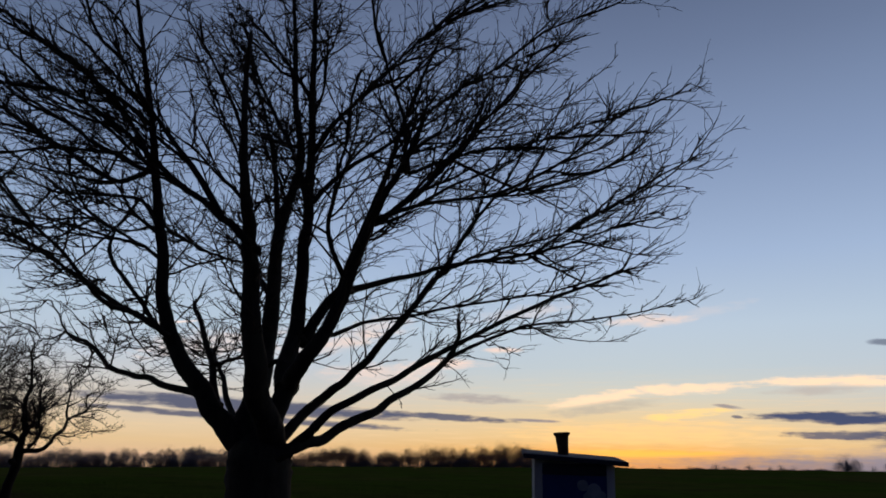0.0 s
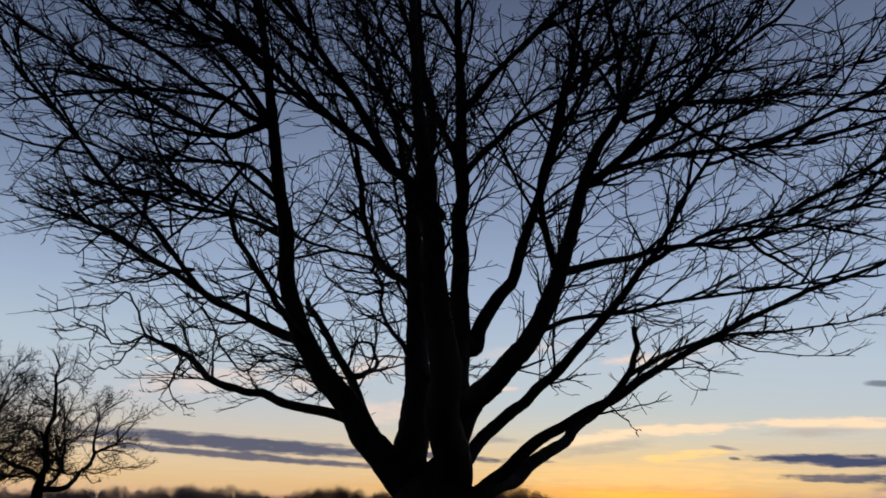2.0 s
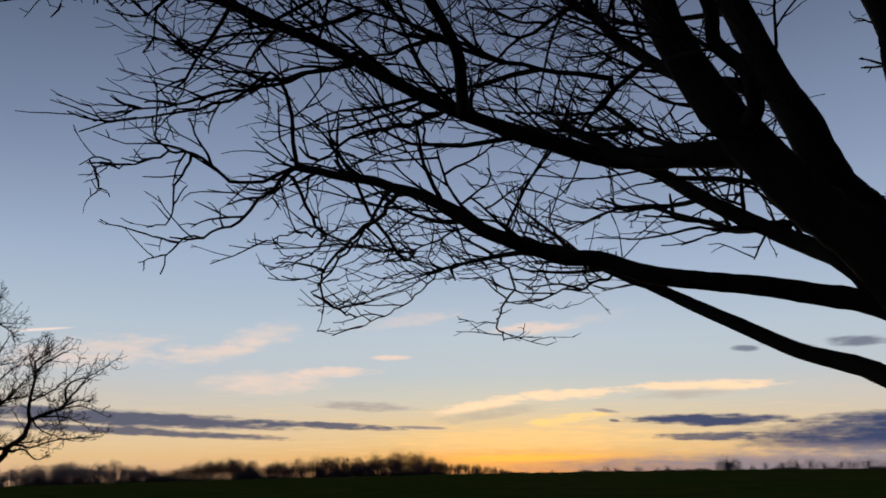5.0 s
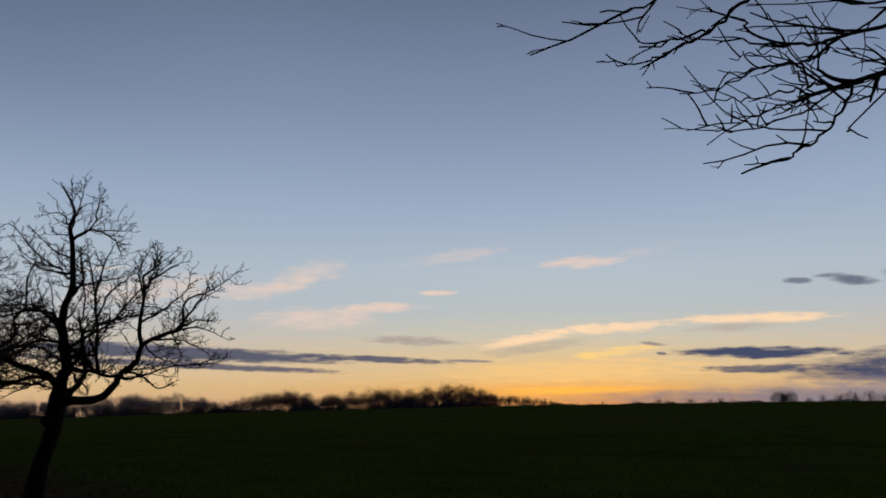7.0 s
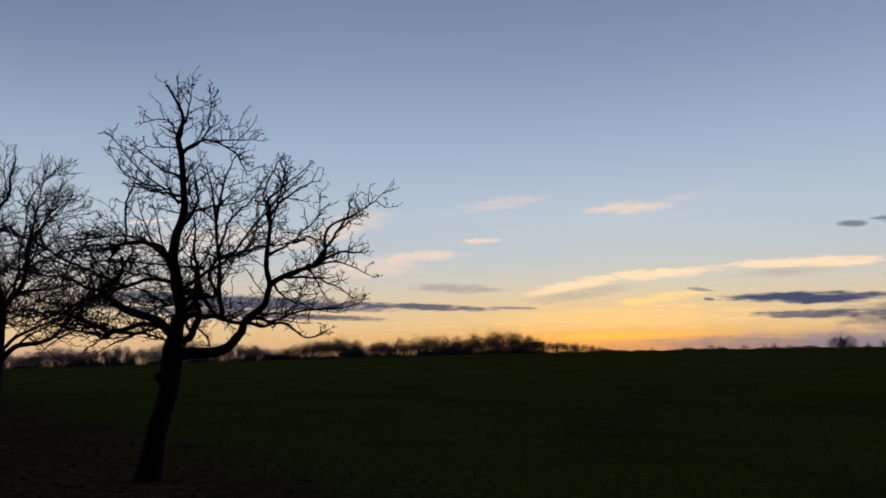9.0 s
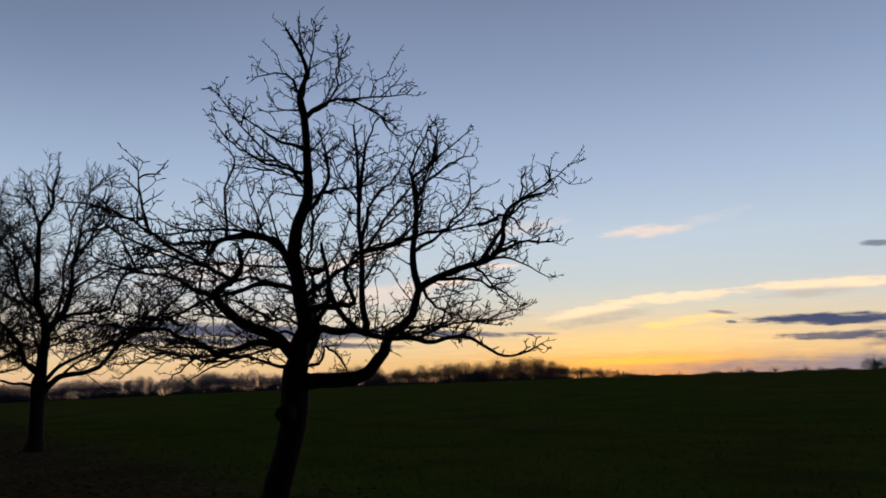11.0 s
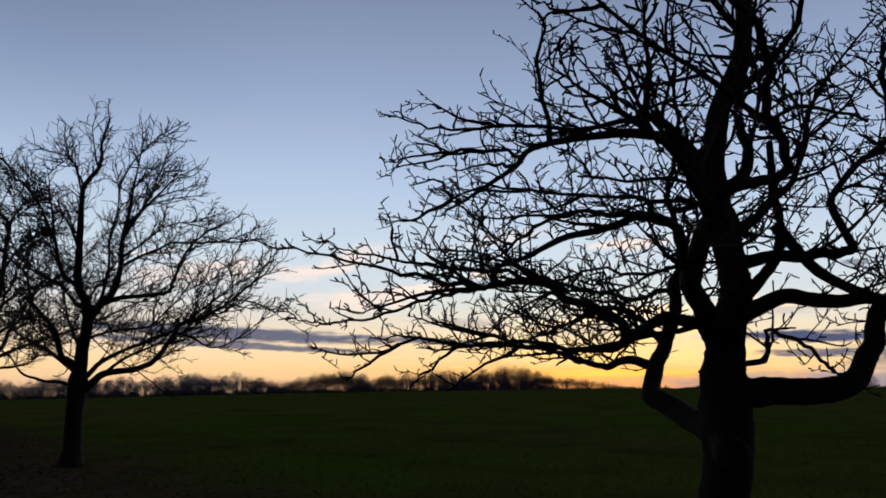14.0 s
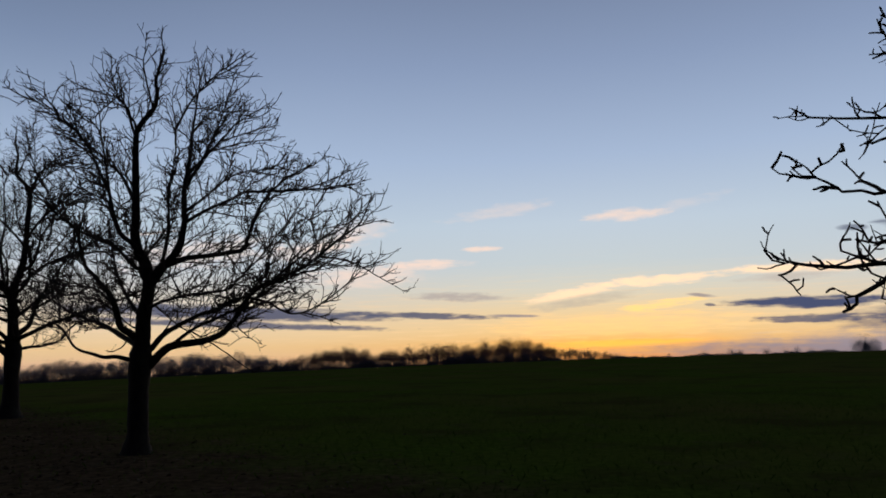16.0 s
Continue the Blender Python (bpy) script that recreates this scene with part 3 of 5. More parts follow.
    limb([(-0.14, -0.82, 3.76), (-0.06, -0.80, 3.77), (-0.21, -0.90, 3.91), (-0.47, -0.95, 4.10), (-0.67, -1.00, 4.26), (-1.08, -1.10, 4.55), (-1.52, -1.15, 4.98), (-1.92, -1.40, 5.21), (-2.16, -1.80, 5.25), (-2.47, -2.05, 5.49)], 0.065, 0.012),
    limb([(-0.29, 1.15, 3.67), (-0.49, 1.35, 3.83), (-0.74, 1.70, 4.12), (-0.97, 2.10, 4.66), (-1.11, 2.35, 5.27), (-1.16, 2.41, 5.63), (-1.23, 2.45, 5.95)], 0.055, 0.03),
    limb([(-1.11, 2.35, 5.36), (-1.40, 2.50, 6.27), (-1.72, 2.60, 6.95), (-2.04, 2.60, 7.71), (-2.37, 2.60, 8.49)], 0.025, 0.008),
    limb([(-0.23, 0.73, 2.78), (-0.30, 0.60, 2.85), (-0.53, 1.20, 3.21), (-0.73, 1.90, 3.67), (-0.77, 2.35, 4.04), (-0.94, 2.50, 4.28)], 0.035, 0.015),
    limb([(-1.67, 0.30, 4.35), (-2.18, 0.80, 4.89), (-2.83, 1.10, 5.06), (-3.65, 1.40, 5.19), (-4.36, 1.60, 5.49), (-5.12, 1.80, 5.81)], 0.035, 0.007),
    limb([(-1.56, 0.30, 3.91), (-2.34, 0.90, 4.40), (-3.20, 1.30, 4.78), (-4.09, 1.54, 4.70), (-4.75, 1.70, 4.98)], 0.03, 0.007),
    limb([(-0.92, 2.49, 4.26), (-0.92, 2.30, 4.38), (-1.41, 2.50, 4.51), (-1.99, 2.60, 4.77), (-2.80, 2.80, 5.15), (-3.65, 3.00, 5.55), (-4.70, 3.20, 5.88)], 0.03, 0.006),
    limb([(-0.38, 0.05, 1.76), (-0.52, 0.60, 1.93), (-0.78, 1.10, 2.25), (-1.00, 1.60, 2.56), (-1.22, 1.95, 2.80), (-1.42, 2.40, 3.01), (-1.65, 2.94, 3.12), (-1.83, 3.60, 3.23), (-2.06, 4.25, 3.31)], 0.055, 0.012),
    limb([(-1.67, 2.90, 3.09), (-1.53, 3.10, 2.95), (-1.57, 3.30, 2.78), (-1.61, 3.38, 2.67), (-1.52, 3.55, 2.62), (-1.48, 3.69, 2.58)], 0.011, 0.006),
    limb([(-1.61, 3.38, 2.67), (-1.73, 3.45, 2.68), (-1.91, 3.50, 2.69)], 0.005, 0.003),
    limb([(-1.56, 3.25, 2.83), (-1.33, 3.20, 2.79), (-1.13, 3.15, 2.77), (-0.98, 3.10, 2.79)], 0.005, 0.003),
    limb([(-1.95, 3.93, 3.27), (-2.10, 3.85, 3.12), (-2.28, 3.75, 2.94), (-2.48, 3.62, 2.78), (-2.64, 3.52, 2.67), (-2.83, 3.42, 2.59)], 0.01, 0.004),
    limb([(-2.06, 4.25, 3.31), (-2.25, 4.20, 3.30), (-2.49, 4.10, 3.21), (-2.68, 4.00, 3.15), (-2.92, 3.90, 3.07)], 0.008, 0.003),
    limb([(-2.06, 4.25, 3.31), (-2.29, 4.10, 3.19), (-2.57, 3.90, 3.06), (-2.81, 3.70, 2.90), (-3.14, 3.48, 2.79)], 0.008, 0.003),
    limb([(-2.00, 4.06, 3.28), (-2.35, 3.90, 3.05), (-2.64, 3.80, 2.92), (-2.88, 3.70, 2.85), (-3.04, 3.60, 2.81)], 0.007, 0.003),
    limb([(-2.03, 4.10, 3.30), (-2.26, 4.00, 3.35), (-2.42, 3.90, 3.33), (-2.67, 3.80, 3.23), (-2.92, 3.70, 3.08), (-3.17, 3.60, 3.00)], 0.009, 0.003),
    limb([(-2.06, 4.25, 3.31), (-2.14, 4.20, 3.39), (-2.29, 4.10, 3.45), (-2.52, 4.00, 3.44), (-2.74, 3.90, 3.35)], 0.007, 0.003),
    limb([(-2.06, 4.25, 3.31), (-2.15, 4.35, 3.28), (-2.23, 4.45, 3.28), (-2.32, 4.50, 3.26), (-2.41, 4.60, 3.33)], 0.007, 0.003),
    limb([(-2.97, 2.42, 3.71), (-2.49, 2.60, 3.00), (-2.35, 3.00, 3.15), (-2.34, 3.30, 3.23), (-2.41, 3.50, 3.27), (-2.49, 3.70, 3.35), (-2.65, 3.80, 3.46), (-2.67, 3.85, 3.56)], 0.014, 0.006),
    limb([(-2.41, 3.45, 3.25), (-2.38, 3.70, 3.28), (-2.41, 3.80, 3.30), (-2.55, 3.90, 3.31), (-2.73, 4.00, 3.25)], 0.009, 0.004),
    limb([(-3.27, 2.62, 3.55), (-3.09, 2.60, 3.18), (-3.03, 3.00, 3.25), (-3.06, 3.20, 3.24), (-3.13, 3.30, 3.19), (-3.24, 3.40, 3.19), (-3.40, 3.50, 3.19)], 0.014, 0.004),
    limb([(-3.13, 3.30, 3.19), (-3.19, 3.40, 3.17), (-3.32, 3.50, 3.14), (-3.44, 3.55, 3.12), (-3.56, 3.60, 3.16)], 0.008, 0.003),
    limb([(-2.49, 3.70, 3.35), (-2.66, 3.80, 3.40), (-2.83, 3.90, 3.46), (-2.98, 4.00, 3.55)], 0.008, 0.003),
    limb([(-3.04, 2.89, 3.23), (-3.13, 2.90, 3.23), (-3.23, 3.10, 3.30), (-3.34, 3.20, 3.30), (-3.49, 3.30, 3.28), (-3.62, 3.40, 3.31)], 0.01, 0.004),
    limb([(-2.63, 1.00, 2.88), (-2.74, 1.30, 2.80), (-2.87, 1.50, 2.75), (-2.98, 1.80, 2.68), (-3.02, 2.00, 2.56), (-2.90, 2.10, 2.47), (-2.80, 2.15, 2.44)], 0.014, 0.005),
    limb([(-1.31, 2.14, 2.89), (-1.52, 2.15, 2.92), (-1.76, 2.20, 3.06), (-2.02, 2.40, 3.17), (-2.26, 2.60, 3.10), (-2.49, 2.80, 3.09), (-2.73, 3.00, 3.19)], 0.014, 0.005),
    limb([(-3.17, 1.35, 3.12), (-3.34, 1.40, 2.97), (-3.49, 1.55, 2.85), (-3.66, 1.70, 2.82), (-3.86, 1.80, 2.79), (-3.96, 1.90, 2.62)], 0.013, 0.004),
    limb([(-3.17, 1.35, 3.12), (-3.44, 1.35, 3.01), (-3.77, 1.50, 3.22), (-3.96, 1.60, 3.24), (-4.17, 1.70, 3.21), (-4.39, 1.80, 3.24)], 0.013, 0.004),
    limb([(-3.77, 1.50, 3.22), (-3.86, 1.60, 3.08), (-3.91, 1.70, 2.89), (-4.03, 1.75, 2.86)], 0.009, 0.003),
    limb([(-3.17, 1.35, 3.12), (-3.25, 1.00, 3.48), (-3.55, 1.20, 3.42), (-3.87, 1.40, 3.42), (-4.14, 1.50, 3.43), (-4.42, 1.60, 3.37)], 0.013, 0.004),
    limb([(-1.98, 4.00, 3.26), (-2.30, 3.80, 3.17), (-2.52, 3.60, 3.06), (-2.72, 3.40, 2.83)], 0.008, 0.003),
    limb([(-1.12, 1.80, 2.71), (-1.38, 1.70, 2.61), (-1.46, 2.00, 2.62), (-1.61, 2.30, 2.67), (-1.75, 2.60, 2.78)], 0.011, 0.004),
    limb([(-2.94, 1.31, 3.80), (-2.81, 1.50, 3.93), (-3.32, 1.90, 3.97), (-3.78, 2.20, 3.97), (-4.08, 2.40, 3.98), (-4.39, 2.50, 3.97)], 0.022, 0.006),
    limb([(-0.86, 0.60, 2.62), (-0.78, 0.60, 2.65), (-0.72, 1.00, 2.76), (-0.68, 1.40, 2.91), (-0.76, 1.80, 3.12), (-0.92, 2.20, 3.30), (-1.11, 2.50, 3.28)], 0.035, 0.008),
    limb([(-2.06, 1.10, 3.29), (-2.21, 1.60, 3.68), (-2.47, 2.00, 3.74), (-2.80, 2.30, 3.80), (-3.09, 2.50, 3.65), (-3.38, 2.70, 3.49)], 0.025, 0.006),
    limb([(-1.94, 0.30, 5.77), (-2.37, -0.10, 6.07), (-2.91, -0.40, 6.40), (-3.56, -0.60, 6.86)], 0.04, 0.008),
    limb([(-2.27, 1.14, 3.41), (-2.41, 0.55, 3.45), (-2.87, 0.30, 4.00), (-3.35, 0.00, 4.50), (-3.68, -0.30, 4.91), (-3.99, -0.50, 5.30)], 0.04, 0.008),
    limb([(0.08, 0.90, 6.50), (-0.26, 0.60, 6.92), (-0.60, 0.30, 7.32)], 0.04, 0.01),
    limb([(-1.78, 0.30, 5.08), (-2.42, 0.70, 5.99), (-3.18, 1.00, 6.79), (-3.94, 1.20, 7.41), (-4.92, 1.40, 8.16)], 0.05, 0.01),
    limb([(-1.84, 0.34, 5.17), (-2.25, 0.20, 4.95), (-3.10, 0.60, 5.47), (-3.98, 0.90, 5.99), (-4.75, 1.10, 6.56), (-5.48, 1.20, 7.03)], 0.045, 0.008),
    limb([(-0.47, -0.95, 4.11), (-0.78, -1.10, 4.63), (-1.14, -1.30, 5.07), (-1.43, -1.50, 5.50), (-1.71, -1.60, 5.94)], 0.05, 0.01),
    limb([(0.14, 0.85, 4.98), (-0.25, 1.20, 5.88), (-0.67, 1.40, 6.71), (-1.04, 1.50, 7.54), (-1.36, 1.60, 8.52)], 0.05, 0.01),
    limb([(0.96, -0.65, 3.42), (0.98, -0.40, 3.42), (0.75, -0.80, 3.82), (0.78, -1.10, 4.23), (0.91, -1.30, 4.68), (0.99, -1.40, 5.18)], 0.05, 0.01),
    limb([(1.54, -0.67, 4.89), (1.57, -0.45, 4.95), (1.53, -0.60, 5.46), (1.37, -0.80, 5.90), (1.24, -1.00, 6.33)], 0.045, 0.01),
    limb([(-0.75, 2.16, 3.89), (-1.11, 2.35, 3.93), (-1.42, 2.50, 4.11), (-1.61, 2.60, 4.41)], 0.02, 0.008),
    limb([(-0.22, 0.56, 2.48), (-0.12, 0.50, 2.63), (0.02, 0.49, 2.70), (0.14, 0.45, 2.72)], 0.034, 0.030),
    limb([(2.78, 1.70, 7.52), (3.54, 1.80, 8.24), (4.40, 1.90, 8.75), (5.16, 2.00, 9.33)], 0.028, 0.006),
    limb([(1.58, 0.70, 7.37), (2.32, 0.90, 8.02), (3.06, 1.10, 8.59)], 0.03, 0.008),
    limb([(3.35, 2.40, 3.54), (3.76, 2.30, 3.36), (4.23, 2.10, 3.30), (4.75, 2.00, 3.28)], 0.014, 0.004),
    limb([(2.57, 2.20, 3.23), (2.88, 2.00, 3.17), (3.02, 1.90, 3.00), (2.98, 1.90, 2.81)], 0.011, 0.004),
    limb([(3.29, 0.90, 4.29), (3.89, 1.10, 4.75), (4.64, 1.20, 5.14)], 0.025, 0.006),
    limb([(1.40, -0.10, 2.37), (1.56, -0.20, 2.21), (1.61, -0.30, 2.09)], 0.008, 0.004),], SPREADING, BARK_SMOOTH, "broad bare tree with grey bark dividing low into many limbs", 11)

# the crooked fruit tree
build_tree((-1.38, 6.95, -0.03),
           [(-0.24, 0.02, -0.1, 0.25), (-0.22, 0.02, 0.08, 0.17), (-0.18, 0.01, 0.35, 0.138), (-0.13, 0.0, 0.65, 0.126), (-0.05, 0.0, 0.95, 0.118), (0.0, 0.0, 1.2, 0.12), (0.0, 0.0, 1.4, 0.13), (0.0, 0.0, 1.6, 0.115), (0.01, 0.0, 1.72, 0.08)], [
    limb([(-0.00, 0.00, 1.60), (0.03, 0.00, 1.83), (0.09, 0.00, 2.01), (0.03, -0.03, 2.35), (-0.01, -0.07, 2.69), (0.01, -0.11, 2.96), (0.12, -0.15, 3.22), (0.13, -0.23, 3.49), (0.10, -0.30, 3.94), (0.06, -0.35, 4.14), (0.15, -0.40, 4.34), (0.05, -0.45, 4.60), (-0.04, -0.50, 4.75)], 0.108, 0.0096),
    limb([(0.10, -0.30, 3.94), (0.28, -0.35, 4.03), (0.44, -0.40, 4.09), (0.71, -0.45, 3.98), (0.95, -0.55, 3.78)], 0.024, 0.0064),
    limb([(0.05, -0.15, 3.00), (0.22, -0.25, 3.16), (0.34, -0.35, 3.35), (0.33, -0.45, 3.53), (0.47, -0.55, 3.60)], 0.028, 0.008),
    limb([(0.04, 0.00, 1.53), (0.25, -0.01, 1.53), (0.51, -0.03, 1.54), (0.69, 0.00, 1.61), (0.81, 0.05, 1.79), (0.89, 0.10, 1.95), (1.08, 0.10, 2.13), (1.15, 0.10, 2.36), (1.41, 0.00, 2.50), (1.77, -0.25, 2.58), (1.90, -0.50, 2.71), (1.91, -0.60, 2.88), (2.03, -0.65, 3.03), (2.26, -0.75, 3.08)], 0.084, 0.0096),
    limb([(1.15, 0.10, 2.36), (1.09, 0.08, 2.73), (1.14, 0.05, 3.11), (1.11, 0.03, 3.44), (1.29, -0.05, 3.58), (1.35, -0.15, 3.86)], 0.04, 0.008),
    limb([(1.82, -0.35, 2.61), (2.06, -0.45, 2.70), (2.32, -0.55, 2.69)], 0.024, 0.0056),
    limb([(0.92, 0.10, 1.98), (1.12, 0.35, 1.93), (1.40, 0.65, 2.06), (1.76, 0.95, 2.13), (2.14, 1.15, 2.24)], 0.024, 0.0056),
    limb([(0.06, -0.02, 1.88), (0.27, -0.15, 1.97), (0.47, -0.30, 1.97), (0.70, -0.40, 1.93), (0.96, -0.60, 1.88), (1.26, -0.85, 1.83), (1.57, -1.10, 1.85), (1.82, -1.30, 1.69), (2.06, -1.45, 1.75)], 0.048, 0.0064),
    limb([(0.69, -0.40, 1.95), (0.68, -0.43, 2.14), (0.66, -0.47, 2.49), (0.65, -0.55, 2.83), (0.66, -0.75, 3.13), (0.68, -0.95, 3.37), (0.67, -1.15, 3.57)], 0.036, 0.008),
    limb([(0.09, -0.02, 1.96), (0.30, -0.05, 2.21), (0.29, -0.08, 2.55), (0.25, -0.15, 2.78)], 0.036, 0.016),
    limb([(0.30, -0.05, 2.37), (0.45, -0.15, 2.12), (0.65, -0.35, 1.95)], 0.032, 0.024),
    limb([(0.66, -0.50, 2.63), (0.93, -0.75, 2.64), (1.18, -0.95, 2.69), (1.45, -1.15, 2.69), (1.76, -1.35, 2.71)], 0.024, 0.0056),
    limb([(-0.01, 0.00, 1.75), (-0.14, -0.15, 1.92), (-0.31, -0.50, 2.00), (-0.40, -0.80, 2.09), (-0.42, -1.07, 2.18), (-0.38, -1.09, 2.28), (-0.30, -1.05, 2.34), (-0.25, -1.00, 2.47), (-0.27, -1.00, 2.59)], 0.064, 0.016),
    limb([(-0.36, -1.08, 2.29), (-0.25, -1.30, 2.29), (-0.42, -1.55, 2.41), (-0.53, -1.80, 2.47), (-0.69, -1.95, 2.60), (-0.88, -2.10, 2.69), (-1.10, -2.19, 2.72)], 0.024, 0.0056),
    limb([(-0.43, -1.05, 2.19), (-0.56, -1.25, 2.26), (-0.71, -1.45, 2.33), (-0.88, -1.65, 2.34), (-1.08, -1.75, 2.41)], 0.024, 0.0048),
    limb([(0.04, -0.03, 2.32), (0.03, -0.16, 2.31), (-0.02, -0.07, 2.52), (-0.15, 0.00, 2.79), (-0.32, 0.00, 2.87), (-0.57, 0.20, 2.92), (-0.83, 0.40, 2.94), (-0.99, 0.48, 2.83), (-1.16, 0.85, 2.77), (-1.37, 1.25, 2.73)], 0.0496, 0.0096),
    limb([(-0.95, 0.46, 2.85), (-0.96, 0.55, 2.92), (-1.25, 0.55, 2.93), (-1.49, 0.60, 2.89), (-1.70, 0.70, 2.87)], 0.0176, 0.0048),
    limb([(-0.65, 0.26, 2.93), (-0.53, 0.40, 2.99), (-0.83, 0.35, 3.03), (-1.20, 0.30, 3.00), (-1.49, 0.25, 2.98), (-1.67, 0.23, 3.03)], 0.0208, 0.0048),
    limb([(-0.02, 0.00, 1.24), (-0.05, -0.20, 1.24), (-0.06, 0.15, 1.34), (-0.12, 0.40, 1.43), (-0.19, 0.58, 1.50), (-0.14, 0.73, 1.63), (-0.05, 0.81, 1.77), (0.04, 0.85, 1.97), (0.04, 0.76, 2.18), (-0.00, 0.45, 2.30), (-0.11, 0.25, 2.41), (-0.31, 0.10, 2.44), (-0.51, 0.00, 2.38), (-0.80, -0.10, 2.28), (-1.00, -0.10, 2.18), (-1.19, 0.00, 2.12)], 0.084, 0.0096),
    limb([(-0.11, 0.75, 1.66), (-0.21, 0.90, 1.71), (-0.31, 1.07, 1.67), (-0.40, 1.10, 1.68), (-0.59, 1.13, 1.74), (-0.88, 1.15, 1.80), (-1.22, 1.15, 1.81), (-1.55, 1.15, 1.85)], 0.036, 0.0056),
    limb([(-0.06, -0.06, 1.82), (0.01, -0.15, 1.79), (-0.22, -0.10, 1.88), (-0.43, -0.25, 1.83), (-0.58, -0.43, 1.78), (-0.67, -0.55, 1.84), (-0.90, -0.58, 1.93), (-1.00, -0.60, 1.98), (-1.28, -0.55, 1.97), (-1.53, -0.40, 1.95), (-1.75, -0.25, 1.90)], 0.044, 0.0048),
    limb([(-0.58, -0.43, 1.76), (-0.65, -0.35, 1.72), (-0.82, -0.15, 1.73), (-1.08, 0.05, 1.78), (-1.42, 0.15, 1.87)], 0.024, 0.0056),
    limb([(-1.26, -0.25, 2.01), (-1.54, -0.45, 2.03), (-1.78, -0.55, 2.07), (-2.07, -0.68, 2.12)], 0.0144, 0.004),
    limb([(0.02, 0.60, 2.24), (0.05, 0.70, 2.49), (-0.02, 0.65, 2.73), (0.04, 0.60, 3.01), (0.01, 0.55, 3.35), (-0.12, 0.45, 3.56), (-0.42, 0.35, 3.66)], 0.028, 0.0056),
    limb([(0.04, 0.78, 2.13), (0.07, 0.85, 2.16), (-0.15, 1.05, 2.11), (-0.40, 1.25, 2.19), (-0.69, 1.35, 2.18), (-1.00, 1.45, 2.23)], 0.024, 0.0048),
    limb([(0.00, 0.00, 1.64), (0.22, 0.00, 1.69), (0.26, 0.05, 1.83), (0.37, -0.05, 1.78), (0.46, -0.10, 1.69), (0.49, -0.15, 1.62)], 0.0176, 0.008),
    limb([(-0.23, 0.15, 2.43), (-0.38, 0.35, 2.50), (-0.52, 0.45, 2.53), (-0.70, 0.55, 2.54), (-0.91, 0.60, 2.44), (-1.05, 0.65, 2.32), (-1.22, 0.65, 2.24)], 0.0224, 0.0056),
    limb([(0.01, 0.67, 2.61), (0.18, 0.55, 2.64), (-0.08, 0.60, 2.66), (-0.34, 0.65, 2.69), (-0.76, 0.70, 2.72), (-1.10, 0.75, 2.77), (-1.34, 0.75, 2.69)], 0.0224, 0.0056),
    limb([(-0.03, 0.82, 1.81), (-0.18, 0.90, 1.98), (-0.37, 1.05, 2.04), (-0.58, 1.15, 1.95), (-0.81, 1.25, 1.84), (-1.11, 1.35, 1.79)], 0.0256, 0.0056),
    limb([(-1.17, -0.21, 2.08), (-1.21, -0.25, 2.01), (-1.39, -0.10, 2.00), (-1.60, 0.05, 1.93), (-1.83, 0.20, 1.89), (-2.00, 0.30, 1.88), (-2.17, 0.35, 1.89), (-2.26, 0.40, 1.94)], 0.0152, 0.0032),
    limb([(-0.92, -0.59, 1.94), (-0.94, -0.33, 2.02), (-1.19, -0.20, 2.09), (-1.49, -0.05, 2.14), (-1.72, 0.05, 2.20), (-1.91, 0.15, 2.24), (-2.03, 0.20, 2.31)], 0.016, 0.0032),
    limb([(-0.69, 1.14, 1.76), (-0.70, 1.00, 1.79), (-1.01, 0.95, 1.79), (-1.33, 0.90, 1.80), (-1.54, 0.85, 1.83), (-1.78, 0.80, 1.74), (-2.00, 0.82, 1.72), (-2.13, 0.86, 1.75)], 0.020, 0.005),
    limb([(0.03, 0.72, 2.20), (0.17, 0.75, 2.32), (-0.08, 0.95, 2.25), (-0.37, 1.15, 2.32), (-0.66, 1.35, 2.24), (-0.98, 1.45, 2.27)], 0.0208, 0.0048),
    limb([(0.03, -0.05, 2.51), (-0.21, -0.15, 2.82), (-0.45, -0.25, 2.86), (-0.68, -0.35, 2.79), (-0.89, -0.45, 2.67)], 0.032, 0.0064),
    limb([(0.12, -0.26, 3.65), (-0.18, -0.15, 3.80), (-0.43, -0.05, 3.98), (-0.62, 0.05, 4.14)], 0.02, 0.0048),
    limb([(0.14, -0.25, 3.43), (-0.06, -0.45, 3.43), (-0.29, -0.55, 3.49), (-0.42, -0.65, 3.61)], 0.02, 0.0048),
    limb([(0.66, -0.50, 2.74), (0.75, -0.35, 3.13), (0.94, -0.15, 3.39), (1.05, -0.05, 3.67)], 0.02, 0.0048),
    limb([(1.11, 0.08, 2.73), (1.42, 0.35, 3.00), (1.66, 0.55, 3.33), (1.67, 0.65, 3.60)], 0.02, 0.0048),
    limb([(0.12, -0.15, 3.22), (0.37, 0.15, 3.37), (0.67, 0.45, 3.50), (0.83, 0.65, 3.74)], 0.02, 0.0048),
    limb([(0.13, -0.19, 3.37), (0.07, -0.25, 3.36), (-0.09, -0.25, 3.53), (-0.34, -0.25, 3.58), (-0.55, -0.33, 3.70), (-0.70, -0.34, 3.88)], 0.024, 0.0048),
    limb([(0.05, -0.05, 2.27), (0.26, 0.05, 2.45), (0.44, 0.15, 2.60), (0.63, 0.30, 2.81), (0.79, 0.45, 3.12), (1.02, 0.65, 3.47), (1.44, 0.75, 3.95)], 0.032, 0.0064),
